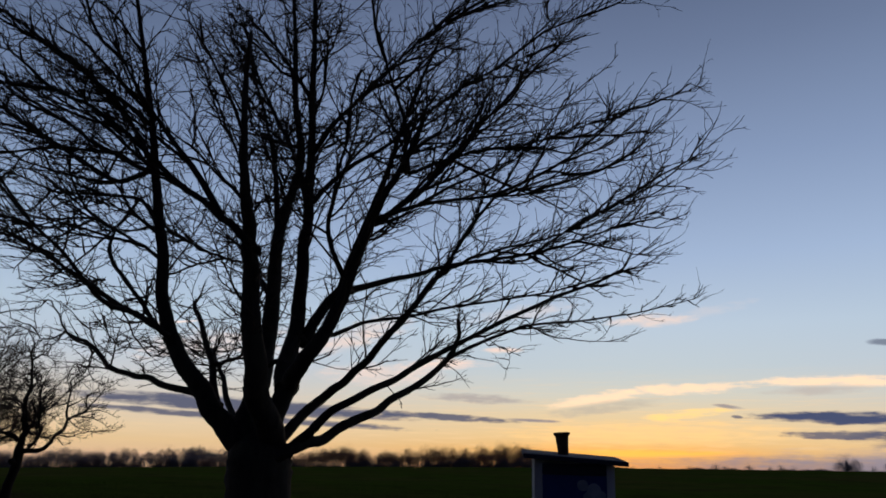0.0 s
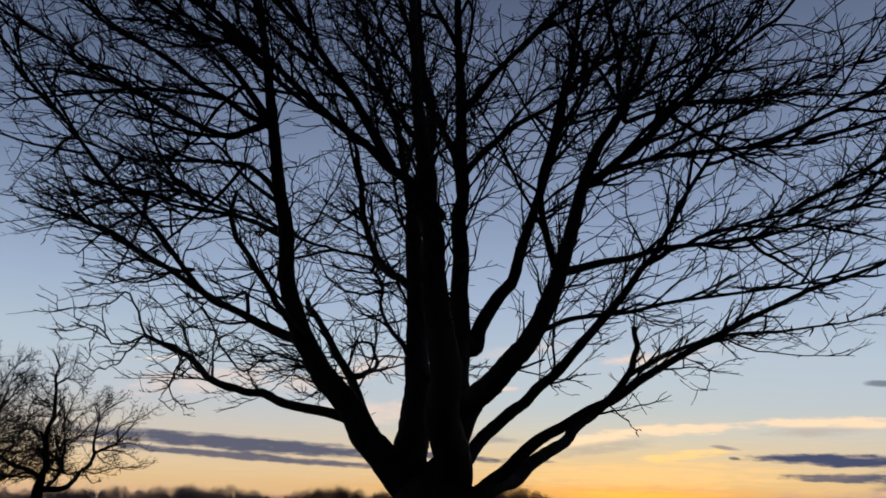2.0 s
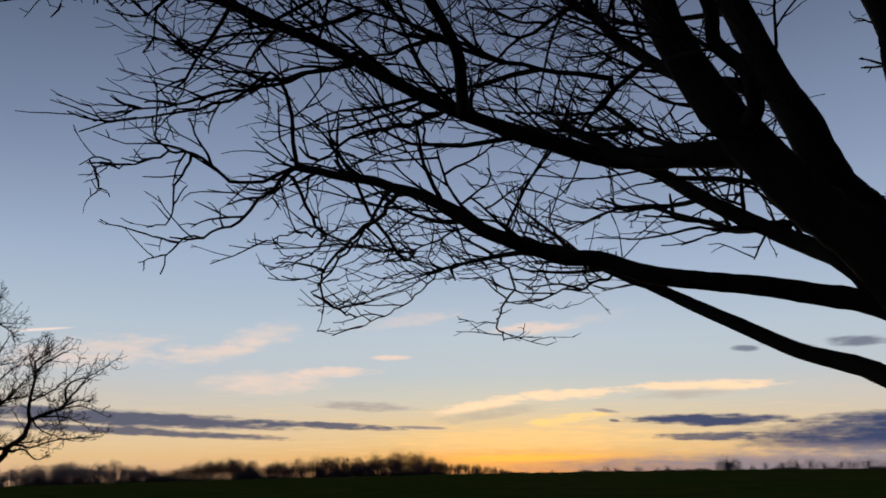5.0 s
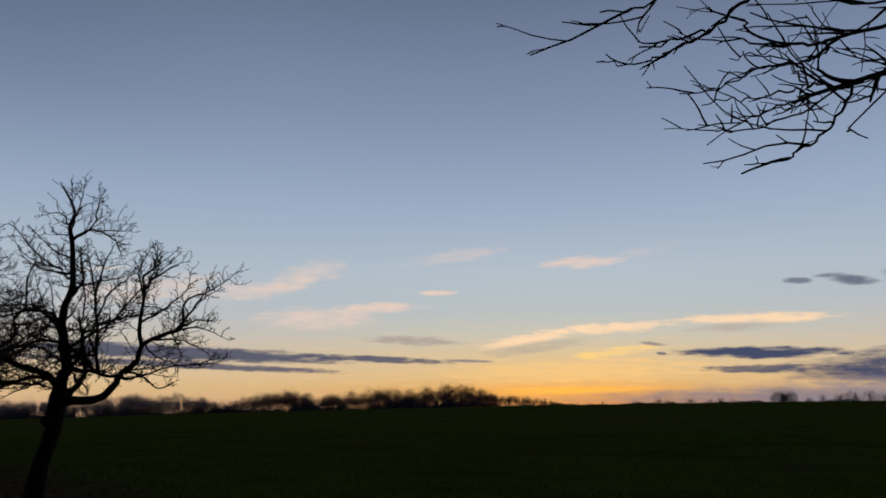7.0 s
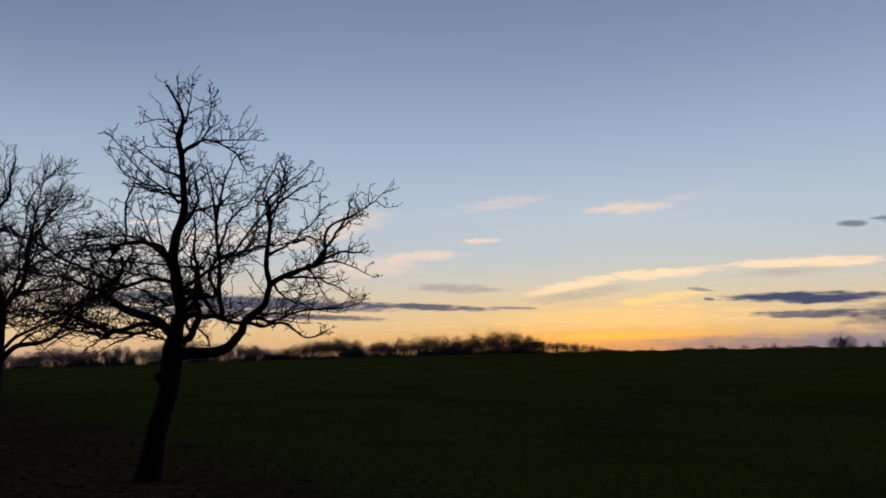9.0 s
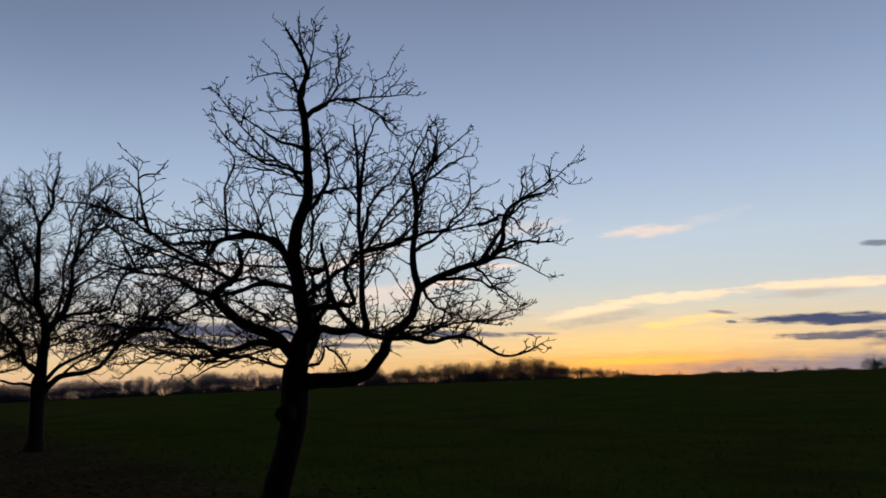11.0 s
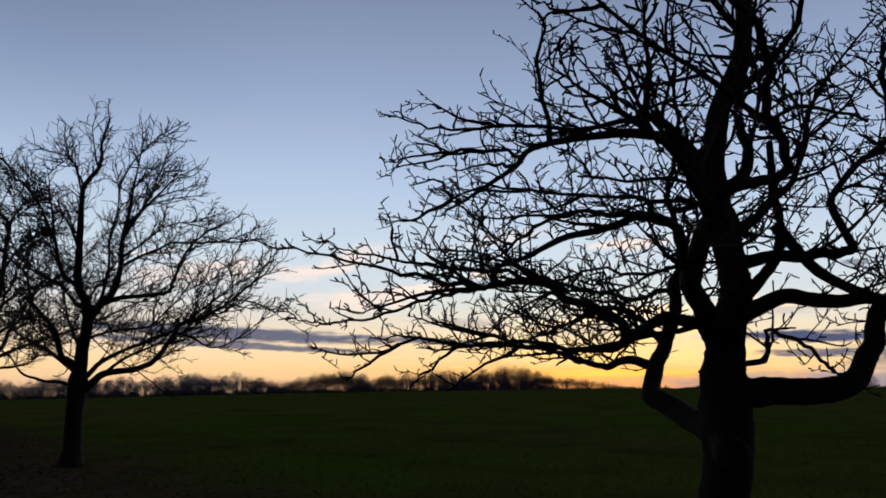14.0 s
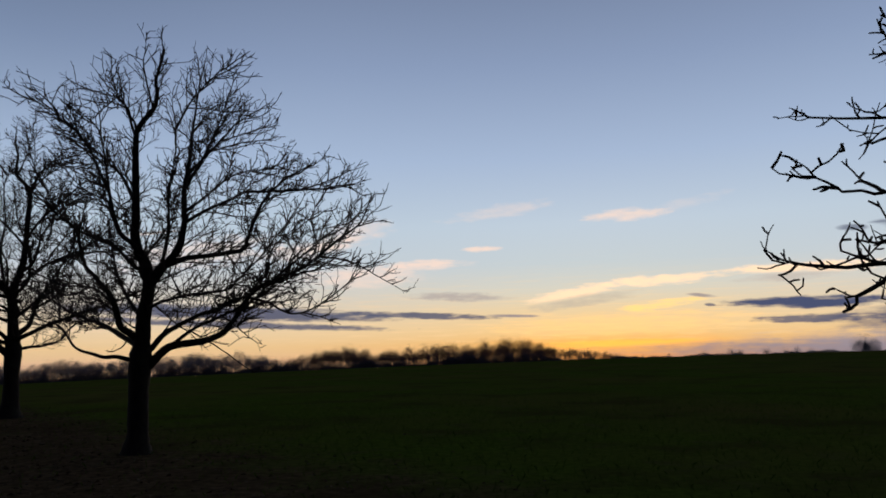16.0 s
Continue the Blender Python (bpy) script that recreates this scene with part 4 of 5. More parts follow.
    limb([(0.07, -0.01, 2.17), (0.17, -0.05, 2.19), (0.37, -0.15, 2.20), (0.51, -0.20, 2.20), (0.58, -0.25, 2.23), (0.47, -0.25, 2.44), (0.57, -0.35, 2.61), (0.69, -0.45, 2.67), (0.93, -0.55, 2.70), (1.10, -0.65, 2.80)], 0.04, 0.008),
    limb([(0.13, -0.31, 3.96), (0.05, -0.41, 4.21), (-0.09, -0.41, 4.35), (-0.30, -0.51, 4.27)], 0.018, 0.005),
    limb([(0.06, -0.33, 4.08), (0.15, -0.23, 4.49), (0.18, -0.23, 4.84)], 0.018, 0.005),
    limb([(0.13, -0.31, 3.96), (0.35, -0.21, 4.19), (0.41, -0.21, 4.44), (0.38, -0.11, 4.77)], 0.018, 0.005),
    limb([(1.72, -0.21, 2.56), (1.99, -0.11, 2.98), (2.13, -0.11, 3.23), (2.14, -0.04, 3.40)], 0.026, 0.005),
    limb([(1.66, -1.28, 2.70), (1.87, -1.38, 2.75), (2.00, -1.47, 2.60)], 0.017, 0.005),
    limb([(1.72, -0.21, 2.56), (2.04, 0.09, 2.65), (2.40, 0.29, 2.49)], 0.018, 0.005),
    limb([(1.31, 0.05, 2.46), (1.65, 0.25, 2.47), (1.99, 0.35, 2.34), (2.15, 0.42, 2.22)], 0.020, 0.005),
    limb([(1.66, -0.16, 2.55), (1.78, -0.36, 2.38), (1.91, -0.46, 2.17)], 0.016, 0.005),
    limb([(1.14, 0.10, 2.42), (1.32, 0.30, 2.21), (1.56, 0.40, 2.10), (1.86, 0.50, 2.05)], 0.020, 0.005),
    limb([(-0.54, 1.31, 2.19), (-1.04, 1.51, 2.46), (-1.55, 1.71, 2.55)], 0.018, 0.005),
    limb([(-0.09, -0.09, 1.87), (-0.58, 0.21, 1.74), (-1.02, 0.51, 1.71)], 0.018, 0.005),
    limb([(-0.88, 1.15, 1.80), (-1.18, 1.05, 1.63), (-1.36, 0.95, 1.51)], 0.014, 0.005),
    limb([(-1.28, 1.15, 1.81), (-1.53, 1.15, 1.60), (-1.60, 1.15, 1.52)], 0.012, 0.005),
    limb([(-1.66, 0.82, 1.79), (-1.89, 0.82, 1.64), (-1.98, 0.82, 1.57)], 0.012, 0.005),
    limb([(-1.34, 0.75, 2.69), (-1.43, 0.85, 2.83), (-1.61, 0.85, 2.80)], 0.014, 0.005),
    limb([(-1.34, 0.75, 2.69), (-1.55, 0.75, 2.57), (-1.70, 0.75, 2.54)], 0.016, 0.005),
    limb([(-1.15, 0.55, 2.93), (-1.42, 0.55, 2.92), (-1.66, 0.55, 2.88)], 0.016, 0.005),
    limb([(-0.99, 0.48, 2.83), (-1.12, 0.68, 2.89), (-1.33, 0.78, 2.88)], 0.014, 0.005),
    limb([(1.13, 0.04, 3.23), (1.33, 0.24, 3.55), (1.57, 0.34, 3.72), (1.68, 0.37, 3.75)], 0.020, 0.005),
    limb([(1.14, 0.05, 3.11), (1.09, -0.15, 3.48), (1.21, -0.25, 3.72), (1.28, -0.25, 3.86)], 0.018, 0.005),
    limb([(-0.79, 0.37, 2.94), (-0.84, 0.47, 3.49), (-0.78, 0.57, 3.81), (-0.97, 0.67, 4.04)], 0.018, 0.005),
    limb([(0.66, -0.68, 3.04), (0.70, -0.48, 3.60), (0.80, -0.40, 3.90)], 0.022, 0.005),], ORCHARD, BARK_ROUGH, "crooked bare fruit tree with spurred twigs and an elbowed limb", 23, "fruit trees in a row")

# the upright fruit trees beyond it
UPRIGHT_LIMBS = [
    limb([(-0.00, 0.00, 1.43), (0.02, 0.00, 1.88), (0.07, 0.00, 2.43), (0.11, -0.10, 2.79), (-0.03, -0.20, 3.24), (-0.06, -0.30, 3.78), (-0.09, -0.30, 4.54), (-0.08, -0.33, 5.19), (0.20, -0.40, 5.55), (0.23, -0.40, 6.04), (0.31, -0.40, 6.43), (0.29, -0.40, 6.70)], 0.15, 0.008),
    limb([(-0.08, -0.33, 5.19), (-0.24, -0.30, 5.54), (-0.49, -0.20, 5.87)], 0.03, 0.006),
    limb([(0.11, -0.10, 2.70), (0.37, -0.15, 2.97), (0.63, -0.20, 3.33), (0.69, -0.20, 3.70), (0.66, -0.10, 4.29), (0.67, 0.10, 5.02), (0.65, 0.30, 5.69), (0.76, 0.40, 6.66)], 0.1, 0.008),
    limb([(0.66, -0.10, 4.29), (0.84, 0.00, 4.70), (1.06, 0.10, 5.27), (1.23, 0.20, 5.90)], 0.04, 0.006),
    limb([(0.37, -0.15, 2.97), (0.75, -0.20, 3.09), (1.23, -0.30, 3.14), (1.70, -0.40, 3.19), (1.88, -0.50, 3.63), (2.16, -0.60, 4.08), (2.46, -0.70, 4.31), (2.83, -0.80, 4.47)], 0.055, 0.01),
    limb([(0.69, -0.20, 3.68), (1.24, -0.40, 3.92), (1.73, -0.60, 4.07), (2.29, -0.70, 4.08), (2.93, -0.80, 4.08), (3.38, -0.90, 4.09), (3.65, -1.00, 3.94)], 0.035, 0.006),
    limb([(0.27, -0.10, 2.88), (0.35, 0.10, 3.66), (0.29, 0.20, 4.36), (0.35, 0.30, 5.19), (0.16, 0.30, 5.80)], 0.04, 0.007),
    limb([(2.27, 0.09, 2.80), (2.46, -0.10, 3.13), (2.34, -0.20, 3.49), (2.44, -0.30, 3.89)], 0.025, 0.006),
    limb([(2.71, -0.20, 2.97), (2.84, -0.20, 3.34), (2.76, -0.30, 3.70), (2.90, -0.30, 3.98)], 0.022, 0.006),
    limb([(1.53, 0.40, 2.27), (1.82, 0.80, 2.77), (1.86, 1.00, 3.39), (2.23, 1.20, 3.84), (2.31, 1.30, 4.17)], 0.03, 0.006),
    limb([(0.44, 0.05, 1.68), (0.99, -0.30, 1.99), (1.71, -0.70, 2.27), (2.20, -1.00, 2.58), (2.76, -1.30, 2.71), (3.28, -1.50, 2.76)], 0.035, 0.006),
    limb([(-0.33, -0.40, 2.41), (-0.81, -0.10, 2.67), (-1.46, 0.30, 2.76), (-2.15, 0.70, 3.01)], 0.03, 0.007),
    limb([(0.04, -0.15, 3.01), (-0.06, -0.20, 2.97), (-0.57, 0.10, 3.39), (-1.23, 0.50, 3.66), (-1.82, 0.90, 4.04), (-2.30, 1.20, 4.63), (-2.75, 1.40, 5.22)], 0.045, 0.007),
    limb([(-0.07, -0.30, 3.97), (-0.44, 0.00, 4.52), (-0.91, 0.30, 4.95), (-1.41, 0.50, 5.37), (-1.86, 0.60, 5.56)], 0.035, 0.006),
    limb([(0.00, 0.00, 1.38), (0.13, 0.00, 1.38), (0.44, 0.05, 1.68), (0.94, 0.20, 1.78), (1.24, 0.30, 1.92), (1.48, 0.40, 2.25), (1.71, 0.40, 2.63), (2.13, 0.20, 2.75), (2.66, -0.20, 2.95), (3.27, -0.70, 3.30), (3.61, -0.90, 3.53), (3.78, -1.00, 3.87)], 0.09, 0.008),
    limb([(2.88, -0.40, 3.08), (3.43, -0.50, 2.97), (3.79, -0.60, 2.77), (4.24, -0.70, 2.49)], 0.02, 0.005),
    limb([(0.00, 0.00, 1.48), (0.29, 0.20, 1.89), (0.68, 0.40, 2.17), (1.08, 0.40, 2.31), (1.53, 0.40, 2.49), (2.02, 0.30, 2.38), (2.44, 0.10, 2.20), (2.97, -0.10, 2.38), (3.59, -0.30, 2.86)], 0.055, 0.007),
    limb([(0.01, 0.00, 1.66), (-0.52, 0.50, 1.89), (-1.12, 1.10, 2.12), (-2.19, 2.30, 2.40), (-3.05, 2.90, 2.82), (-3.83, 3.50, 3.12)], 0.06, 0.01),
    limb([(-0.00, 0.00, 1.43), (-0.35, -0.10, 1.53), (-0.67, -0.20, 1.58), (-0.94, -0.30, 1.73), (-1.13, -0.40, 2.02), (-1.48, -0.50, 2.15)], 0.045, 0.008),
    limb([(0.00, 0.00, 1.79), (-0.25, -0.20, 2.02), (-0.33, -0.40, 2.41), (-0.46, -0.50, 2.67), (-0.69, -0.60, 2.93), (-0.79, -0.70, 3.45), (-1.03, -0.80, 3.70), (-1.39, -0.90, 4.04)], 0.07, 0.01),
    limb([(-0.02, -0.20, 3.24), (-0.19, -0.50, 3.47), (-0.31, -0.70, 3.98), (-0.29, -0.90, 4.38), (-0.43, -1.00, 5.03), (-0.77, -1.10, 5.32)], 0.05, 0.006),
    limb([(0.09, -0.07, 2.69), (-0.31, 0.70, 2.98), (-0.39, 1.30, 3.47), (-0.20, 1.70, 4.07), (-0.11, 2.00, 4.79)], 0.05, 0.008),
    limb([(0.06, 0.00, 2.34), (0.13, -0.10, 2.33), (0.81, -0.60, 2.46), (1.61, -1.00, 2.50), (2.18, -1.30, 2.97), (2.54, -1.50, 3.35)], 0.04, 0.007),
    limb([(0.03, -0.00, 2.16), (-0.54, 0.70, 2.59), (-1.10, 1.40, 3.39), (-1.46, 1.90, 4.23)], 0.05, 0.008),
    limb([(-0.10, -0.32, 5.10), (-0.43, -0.12, 5.79), (-1.05, 0.06, 6.05)], 0.028, 0.006),
    limb([(0.31, 0.31, 5.41), (0.78, 0.11, 6.05), (1.26, 0.01, 6.47)], 0.024, 0.006),
    limb([(0.66, -0.04, 4.53), (1.27, 0.16, 5.32), (1.50, 0.30, 5.72)], 0.028, 0.006),
    limb([(0.69, -0.18, 3.88), (1.45, 0.12, 4.57), (2.15, 0.30, 4.70)], 0.028, 0.006),
    limb([(-0.31, -0.77, 4.11), (-0.61, -1.07, 4.86), (-1.00, -1.17, 5.20), (-1.32, -1.27, 5.43)], 0.028, 0.006),
    limb([(0.20, -0.40, 5.55), (-0.06, -0.20, 6.35), (-0.09, -0.10, 6.85)], 0.020, 0.006),
    limb([(2.29, -1.05, 2.61), (3.06, -0.75, 3.34), (3.45, -0.70, 3.70)], 0.022, 0.006),]
build_tree((-9.4, 17.5, -0.03),
           [(0.0, 0.0, -0.1, 0.34), (0.0, 0.0, 0.08, 0.22), (0.01, 0.0, 0.3, 0.172), (0.0, 0.0, 0.6, 0.158), (-0.01, 0.0, 1.0, 0.152), (0.0, 0.0, 1.5, 0.18), (0.0, 0.0, 1.7, 0.13)],
           UPRIGHT_LIMBS, UPRIGHT, BARK_ROUGH, "upright bare fruit tree with a short trunk and rising shoots", 31, "fruit trees in a row")


def turned(limbs, degrees, size):
    """The same limbs turned round the trunk and scaled, for a neighbour of the same kind."""
    c, s = math.cos(radians(degrees)) * size, math.sin(radians(degrees)) * size
    return [limb([(x * c - y * s, x * s + y * c, z * size) for x, y, z in pts], r0 * size, r1 * size) for pts, r0, r1 in limbs]


build_tree((-16.6, 27.0, ground_height(-16.6, 27.0) + 0.05),
           [(0.0, 0.0, -0.1, 0.44), (0.0, 0.0, 0.1, 0.29), (0.02, 0.0, 0.5, 0.22), (0.0, 0.0, 1.2, 0.205), (0.0, 0.0, 1.8, 0.235), (0.0, 0.0, 2.1, 0.17)],
           turned(UPRIGHT_LIMBS, 200, 1.27) + turned(UPRIGHT_LIMBS[1::2], 65, 1.2), UPRIGHT, BARK_ROUGH, "tall bare fruit tree at the dark field's edge", 47, "fruit trees in a row")


# ---------------------------------------------------------------- far trees
def far_tree(seed, height, wide, dense, twigs, bark, foot=0.24):
    """A bare tree seen far off: trunk, forking boughs and a rounded haze of fine twigs. foot: how far down the crown reaches, as a share of the height."""
    rng = np.random.default_rng(seed)
    tree = empty("far_tree", (0, 0, 0), "far bare tree in the wood along the field", "tree", "far wood")
    t = Tubes()
    lean = rng.normal(0, 0.25)
    t.add(np.array([(0, 0, -0.5), (0.05, 0, height * 0.2), (lean * 0.6, 0, height * 0.42), (lean, 0.05, height * 0.66)]), np.array([0.17, 0.13, 0.10, 0.04]), 6)
    t.object("trunk", bark, tree)
    crown = Tubes()
    middle, half = np.array((lean, 0, height * (1 + foot) / 2)), np.array((wide, wide, height * (1 - foot) / 2))
    # a crown is several rounded heads, not one
    heads = [(middle, half)]
    for _ in range(5):
        w = rng.random() * 6.28
        shift = np.array((math.cos(w), math.sin(w), rng.normal(-0.25, 0.4))) * half * 0.6
        heads.append((middle + shift, half * (0.45 + 0.2 * rng.random())))
    for k in range(dense):
        out = rng.normal(0, 1, 3)
        out /= np.linalg.norm(out)
        c, h = heads[k % len(heads)]
        end = c + out * h * 0.85
        start = np.array((lean * 0.5, 0, height * (0.22 + 0.34 * rng.random())))
        bend = start * 0.45 + end * 0.55 + rng.normal(0, 0.3, 3) - np.array((0, 0, 0.25))
        a = curve_through([start, bend, end], 3)
        crown.add(a, np.linspace(0.05, 0.012, len(a)), 3)
    for k in range(twigs):
        out = rng.normal(0, 1, 3)
        out /= np.linalg.norm(out)
        c, h = heads[k % len(heads)]
        p = c + out * h * (0.35 + 0.62 * rng.random() ** 0.6)
        if p[2] < max(0.1, height * (foot - 0.1)):
            continue
        b = shoot(rng, p, out + rng.normal(0, 0.5, 3) + np.array((0, 0, 0.35)), 0.35 + 0.5 * rng.random(), 0.18, 0.03, 2)
        crown.add(b, np.array((0.014, 0.010, 0.007)), 3)
    crown.object("crown", bark, tree)
    return tree


def build_far_wood():
    rng = np.random.default_rng(5)
    bushes = [far_tree(150 + k, 8.0, (4.4, 3.2, 5.4)[k], 40, (1900, 1400, 2400)[k], FAR_BARK_BLUE_HAZE, -0.35) for k in range(3)]
    kinds = [far_tree(100 + k, 8.0, (2.6, 2.2, 2.9, 2.0, 3.1)[k % 5], (34, 28, 36, 26, 38)[k % 5], (1500, 1100, 1700, 1000, 1800)[k % 5], FAR_BARK_HAZED if k < 5 else FAR_BARK_BLUE_HAZE) for k in range(10)]
    used = set()
    # azimuth and the height of the tree tops above the eye's level, both in degrees
    line = [(-36, 0.3), (-28.5, 0.1), (-26, 0.3), (-21, 0.38), (-18.7, 0.65), (-14, 0.78), (-12.6, 0.58), (-11.8, 0.25), (-11.2, -0.15), (-10.4, 0.3), (-9.3, 0.68), (-8.3, 0.95), (-6, 1.08), (-4.4, 0.7), (-1.5, 1.16),
            (1.9, 1.08), (3.2, 1.32), (5.5, 1.52), (6.6, 1.52), (8, 1.2), (9.2, 0.8), (10.2, 0.6), (12.6, 0.4), (14.2, 0.0)]
    az = -37.0
    while az < 13.5:
        top = np.interp(az, [p[0] for p in line], [p[1] for p in line])
        r = 540 + 110 * rng.random()
        x, y = r * math.sin(radians(az)), r * math.cos(radians(az))
        z = ground_height(x, y)
        h = 1.5 + r * math.tan(radians(top)) - z
        h *= 0.6 + 0.46 * rng.random() ** 0.7
        if h > 4:
            k = int(rng.integers(0, 5)) if az > -10.8 else int(rng.integers(5, 10))
            m = Matrix.Translation((x, y, z)) @ Matrix.Rotation(rng.random() * 6.28, 4, "Z") @ Matrix.Scale(h / 8.0, 4)
            if k in used:
                ob = copy_thing(kinds[k], m)
                ob.scale = (h / 8.0,) * 3
            else:
                used.add(k)
                kinds[k].matrix_basis = m
        az += 0.1 + 0.24 * rng.random()
    # scattered trees on the far crest beside the sunset: azimuth, distance, top above the eye's level in degrees
    for k, (az, r, top) in enumerate(((15.4, 480, 0.02), (17.2, 480, 0.1), (19.6, 420, 0.2), (21.4, 410, 0.45), (21.9, 420, 0.3), (23.6, 400, 0.4), (24.8, 420, 0.3), (25.6, 420, 0.42), (26.4, 410, 0.3),
                                      (31.2, 400, 0.45), (32.2, 390, 0.65), (33.2, 400, 0.8), (34.1, 410, 1.05), (34.9, 405, 0.95), (35.8, 390, 0.8), (36.8, 400, 0.95), (37.6, 395, 0.8), (38.4, 400, 1.05), (39.4, 400, 0.85))):
        x, y = r * math.sin(radians(az)), r * math.cos(radians(az))
        z = ground_height(x, y)
        size = max(0.35, (1.5 + r * math.tan(radians(top)) - z) / 7.6)
        m = Matrix.Translation((x, y, z)) @ Matrix.Rotation(az, 4, "Z")
        if k < 3:
            ob = bushes[k]
            ob.matrix_basis = m
        else:
            ob = copy_thing(bushes[k % 3], m)
        ob.scale = (size, size, size)
    dome = far_tree(190, 8.0, 4.2, 90, 7000, FAR_BARK_BLUE_HAZE, -0.4)
    dome.name = "round_tree"
    tagged(dome, "dense round-headed bare tree on the far crest", "tree")
    x, y = 410 * math.sin(radians(29.66)), 410 * math.cos(radians(29.66))
    dome.location, dome.scale = (x, y, ground_height(x, y)), (1.6, 1.6, 1.12)


build_far_wood()


def build_hedge():
    """Scrub along the foot of the wood and of the far crest, where no single bush can be told apart."""
    rng = np.random.default_rng(8)
    t = Tubes()
    for _ in range(26000):
        az = radians(-37 + 78 * rng.random() ** 1.3)
        r = 500 + 60 * rng.random()
        x, y = r * math.sin(az), r * math.cos(az)
        wave = math.sin(az * 57) + 0.8 * math.sin(az * 131 + 1) + 0.6 * math.sin(az * 310 + 2)
        if az < 0.24:
            h = (3.1 + 5.0 * rng.random() ** 4 + 1.2 * wave + (2.0 if 0.02 < az < 0.16 else 0)) * (1.0 if az < 0.14 else 0.5)
        else:
            h = 0.9 + 0.9 * rng.random() + 0.5 * wave
        h = max(0.6, h)
        base = np.array((x, y, ground_height(x, y)))
        side = rng.normal(0, 0.35 * h, 2)
        t.add(np.array([base, base + np.array((side[0] * 0.4, side[1] * 0.4, h * 0.6)), base + np.array((side[0], side[1], h))]),
              np.array((0.10, 0.07, 0.02)), 3)
    # slim poles of young trees among the trunks
    for _ in range(900):
        az = radians(-37 + 49 * rng.random())
        r = 530 + 110 * rng.random()
        base = np.array((r * math.sin(az), r * math.cos(az), 0))
        base[2] = ground_height(base[0], base[1])
        t.add(np.array([base, base + np.array((rng.normal(0, 0.2), 0, 4)), base + np.array((rng.normal(0, 0.6), 0, 7 + 3 * rng.random()))]), np.array((0.2, 0.16, 0.05)), 4)
    root = empty("hedge", (0, 0, 0), "low dark scrub along the foot of the wood", "hedge")
    tagged(root, kind="stuff")
    t.object("scrub", FAR_SCRUB, root)


build_hedge()


# ---------------------------------------------------------------- the box on a post
def box(w, d, h, at, bevel=0.006, taper=1.0):
    bm = bmesh.new()
    bmesh.ops.create_cube(bm, size=1)
    for v in bm.verts:
        k = taper if v.co.z > 0 else 1.0
        v.co = Vector((v.co.x * w * k + at[0], v.co.y * d * k + at[1], v.co.z * h + at[2]))
    if bevel:
        bmesh.ops.bevel(bm, geom=bm.edges[:], offset=bevel, segments=2, affect="EDGES")
    return bm


def lathe(profile, at, sides=20):
    bm = bmesh.new()
    rings = [[bm.verts.new((at[0] + r * math.cos(2 * math.pi * k / sides), at[1] + r * math.sin(2 * math.pi * k / sides), at[2] + z)) for k in range(sides)] for r, z in profile]
    for a, b in zip(rings, rings[1:]):
        for k in range(sides):
            bm.faces.new((a[k], a[(k + 1) % sides], b[(k + 1) % sides], b[k]))
    bm.faces.new(rings[-1])
    bm.faces.new(reversed(rings[0]))
    return bm


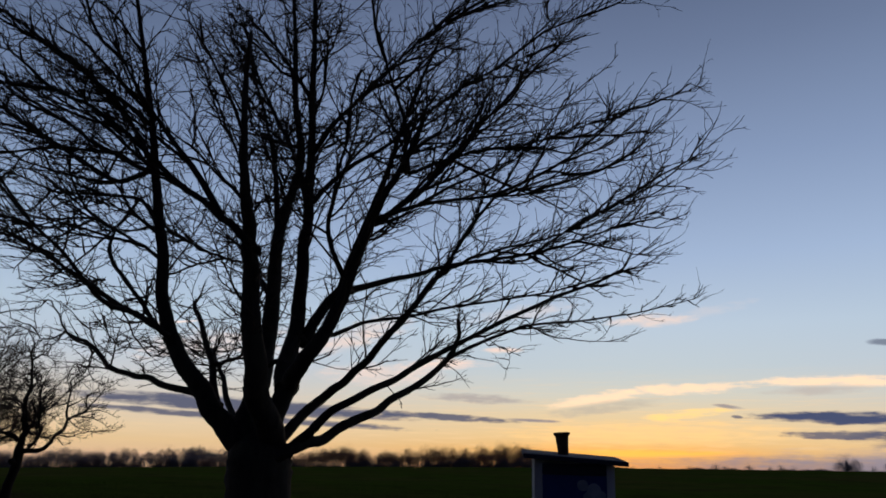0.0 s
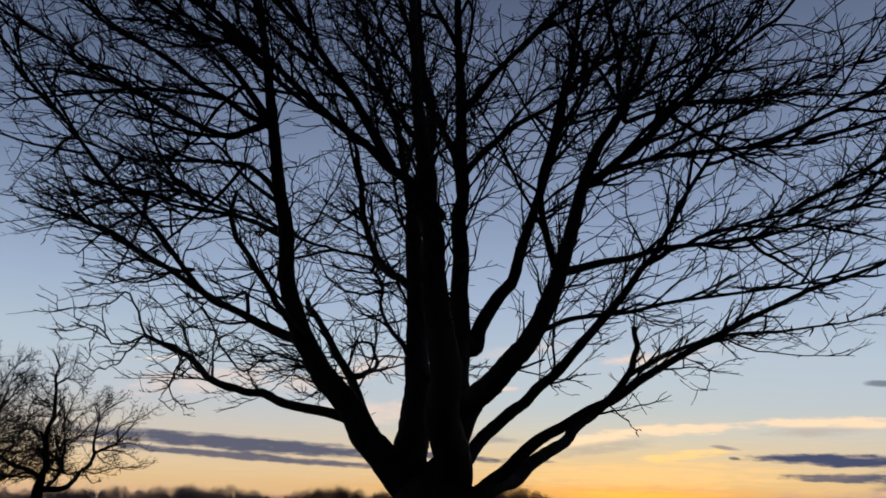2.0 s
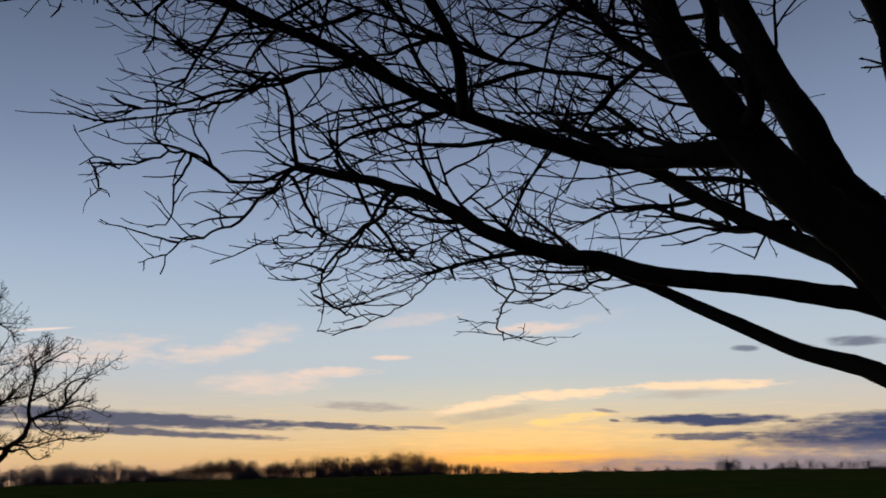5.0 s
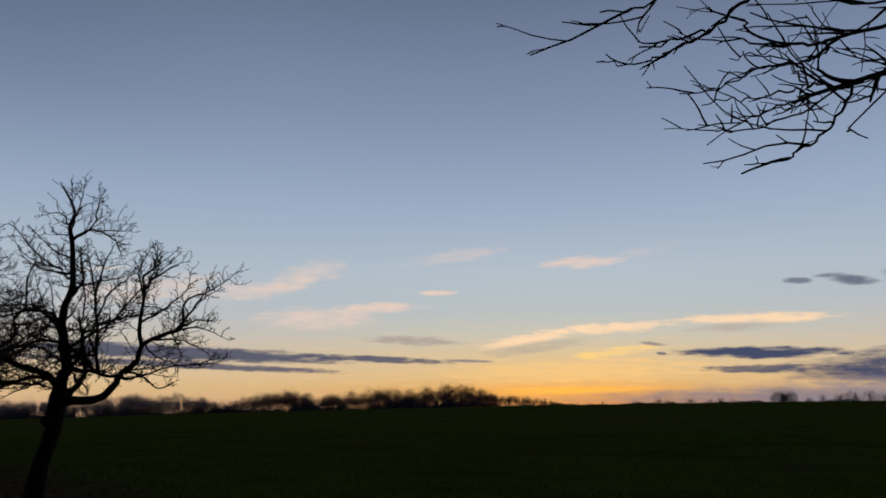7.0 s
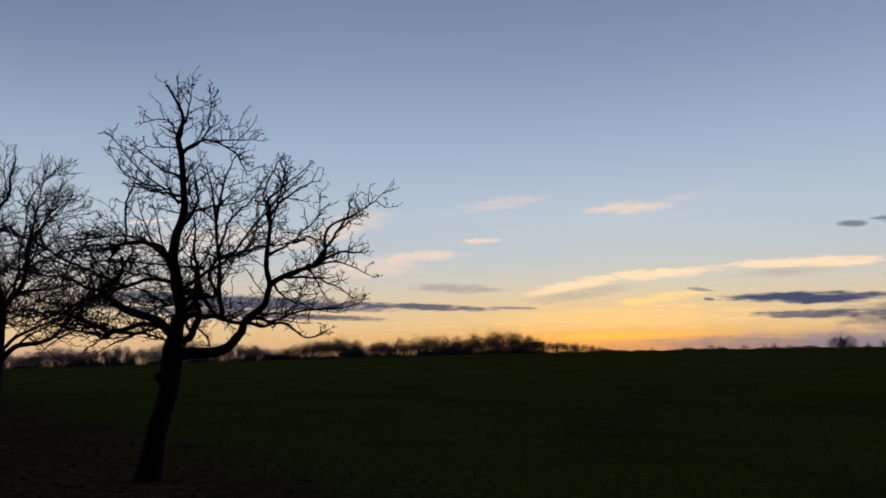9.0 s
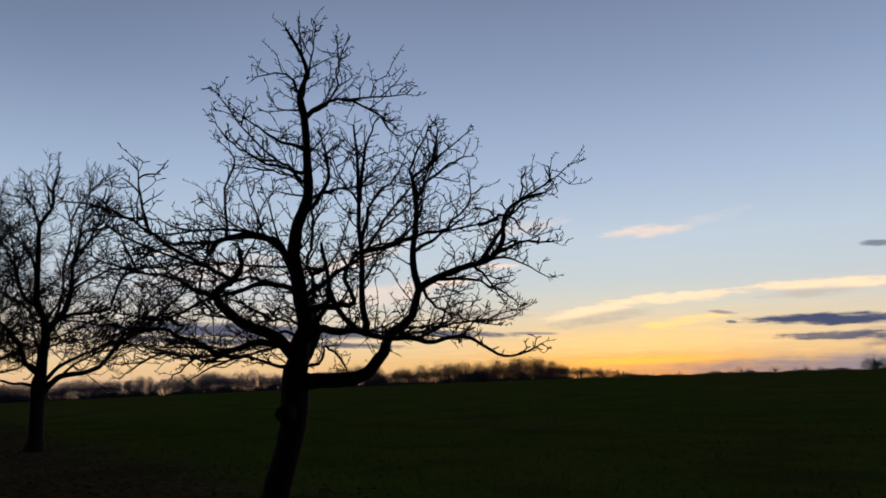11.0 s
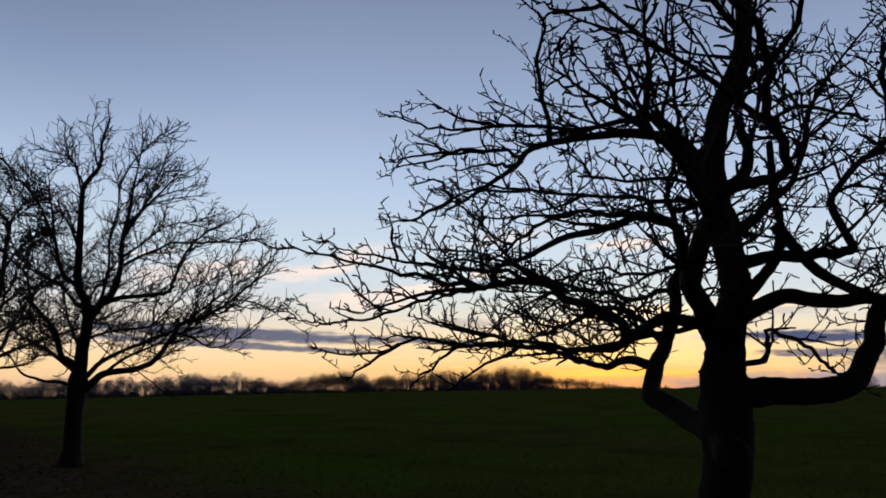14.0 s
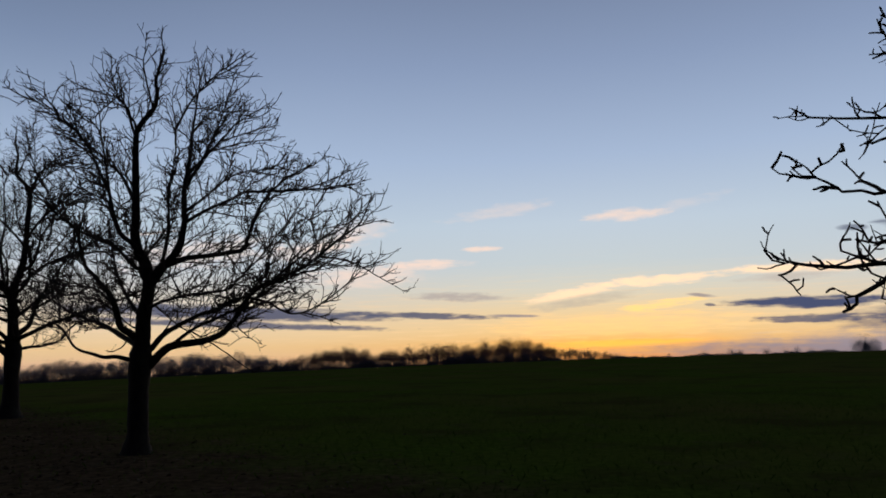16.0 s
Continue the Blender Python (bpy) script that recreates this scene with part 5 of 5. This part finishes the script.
def build_notice_box():
    x, y = 11.03, -9.0
    root = empty("notice_box", (x, y, ground_height(x, y)), "small grey wooden notice box with a clay chimney, on a post", "notice box")
    root.rotation_euler = (0, 0, radians(-4))
    part("post", box(0.1, 0.1, 1.0, (0, 0.02, 0.5)), BOX_WOOD, root)
    # the top of the body follows the pitch of the roof
    bm = box(0.5, 0.34, 0.62, (0, 0, 1.22), 0.008)
    for v in bm.verts:
        if v.co.z > 1.3:
            v.co.z += -0.014 - 0.061 * v.co.x + 0.061 * (v.co.y + 0.02)
    body = part("body", bm, BOX_WOOD, root, "weathered pale grey boards")
    for sx in (-0.225, 0.225):
        part("corner_board", box(0.05, 0.018, 0.57, (sx, -0.178, 1.195), 0.003), BOX_WOOD, body)
    part("head_board", box(0.4, 0.02, 0.07, (0.0, -0.178, 1.455), 0.003), BOX_DARK, body, "dark painted head board")
    panel = part("panel", box(0.4, 0.012, 0.5, (0, -0.176, 1.17), 0.003), BOX_PRINT, root, "dark blue printed panel")
    for px, pz, r in ((0.05, 1.36, 0.035), (0.12, 1.33, 0.045), (0.165, 1.3, 0.03), (0.08, 1.29, 0.03)):
        bm = lathe([(r * 0.7, 0), (r, 0.001), (r, 0.003), (r * 0.8, 0.004)], (0, 0, 0), 14)
        bmesh.ops.transform(bm, matrix=Matrix.Translation((px, -0.182, pz)) @ Matrix.Rotation(radians(90), 4, "X"), verts=bm.verts)
        part("pale_spot", bm, BOX_PALE, panel)
    bm = box(0.64, 0.5, 0.03, (0, 0, 0), 0.006)
    bmesh.ops.transform(bm, matrix=Matrix.Translation((0.0, -0.02, 1.531)) @ Matrix.Rotation(radians(3.5), 4, "X") @ Matrix.Rotation(radians(3.5), 4, "Y"), verts=bm.verts)
    roof = part("roof", bm, BOX_FELT, root, "sloping felted roof board")
    bm = box(0.65, 0.018, 0.028, (0, 0, 0), 0.003)
    bmesh.ops.transform(bm, matrix=Matrix.Translation((0.0, -0.278, 1.512)) @ Matrix.Rotation(radians(3.5), 4, "X") @ Matrix.Rotation(radians(3.5), 4, "Y"), verts=bm.verts)
    part("fascia", bm, BOX_DARK, roof)
    bm = lathe([(0.034, -0.035), (0.036, 0.03), (0.04, 0.075), (0.042, 0.1), (0.052, 0.108), (0.054, 0.122), (0.046, 0.124)], (0, 0, 0))
    bmesh.ops.transform(bm, matrix=Matrix.Translation((-0.06, -0.1, 1.56)) @ Matrix.Rotation(radians(-4), 4, "Y"), verts=bm.verts)
    part("chimney_pot", bm, CLAY, root, "dark tapering chimney pot with a lip")


build_notice_box()


# ---------------------------------------------------------------- grass and litter
def scatter_cards(name, label, category, mat, seed, count, area, size, upright, keep):
    """Many small blades or leaves on the ground, as one mesh."""
    rng = np.random.default_rng(seed)
    verts, faces = [], []
    x0, x1, y0, y1 = area
    made = 0
    while made < count:
        x, y = x0 + (x1 - x0) * rng.random(), y0 + (y1 - y0) * rng.random()
        if rng.random() > keep(x, y):
            continue
        made += 1
        z = ground_height(x, y) - 0.004
        w = rng.random() * 6.28
        s = size * (0.6 + 0.8 * rng.random())
        c, sn = math.cos(w), math.sin(w)
        i = len(verts)
        if upright:
            lean = rng.normal(0, 0.45, 2) * s
            half = 0.09 * s
            verts += [(x - c * half, y - sn * half, z), (x + c * half, y + sn * half, z), (x + lean[0] * 0.4, y + lean[1] * 0.4, z + s * 0.65), (x + lean[0], y + lean[1], z + s)]
            faces += [(i, i + 1, i + 2), (i + 1, i + 3, i + 2)]
        else:
            h = s * (0.1 + 0.5 * rng.random())
            verts += [(x - c * s, y - sn * s, z + 0.008), (x - sn * s * 0.5, y + c * s * 0.5, z + 0.01 + h), (x + c * s, y + sn * s, z + 0.008), (x + sn * s * 0.5, y - c * s * 0.5, z + 0.01 + h * 0.6)]
            faces += [(i, i + 1, i + 2), (i, i + 2, i + 3)]
    root = empty(name, (0, 0, 0), label, category)
    tagged(root, kind="stuff")
    mesh_object("blades" if upright else "leaves", verts, faces, mat, root, smooth=False)


strip = lambda x, y: abs(0.79 * x + 0.61 * y - 1.6)
scatter_cards("grass", "short dark green winter grass of the field", "grass", GRASS, 3, 60000, (-30, 30, -1, 42), 0.06, True,
              lambda x, y: (0.15 + 0.85 * min(1, strip(x, y) / 5)) * max(0.0, min(1.0, (42 - math.hypot(x, y)) / 30)))
scatter_cards("leaf_litter", "brown fallen leaves under the row of trees", "leaves", LEAF, 4, 7000, (-24, 8, 2, 34), 0.034, False,
              lambda x, y: max(0.003, 1 - strip(x, y) / 4.5))
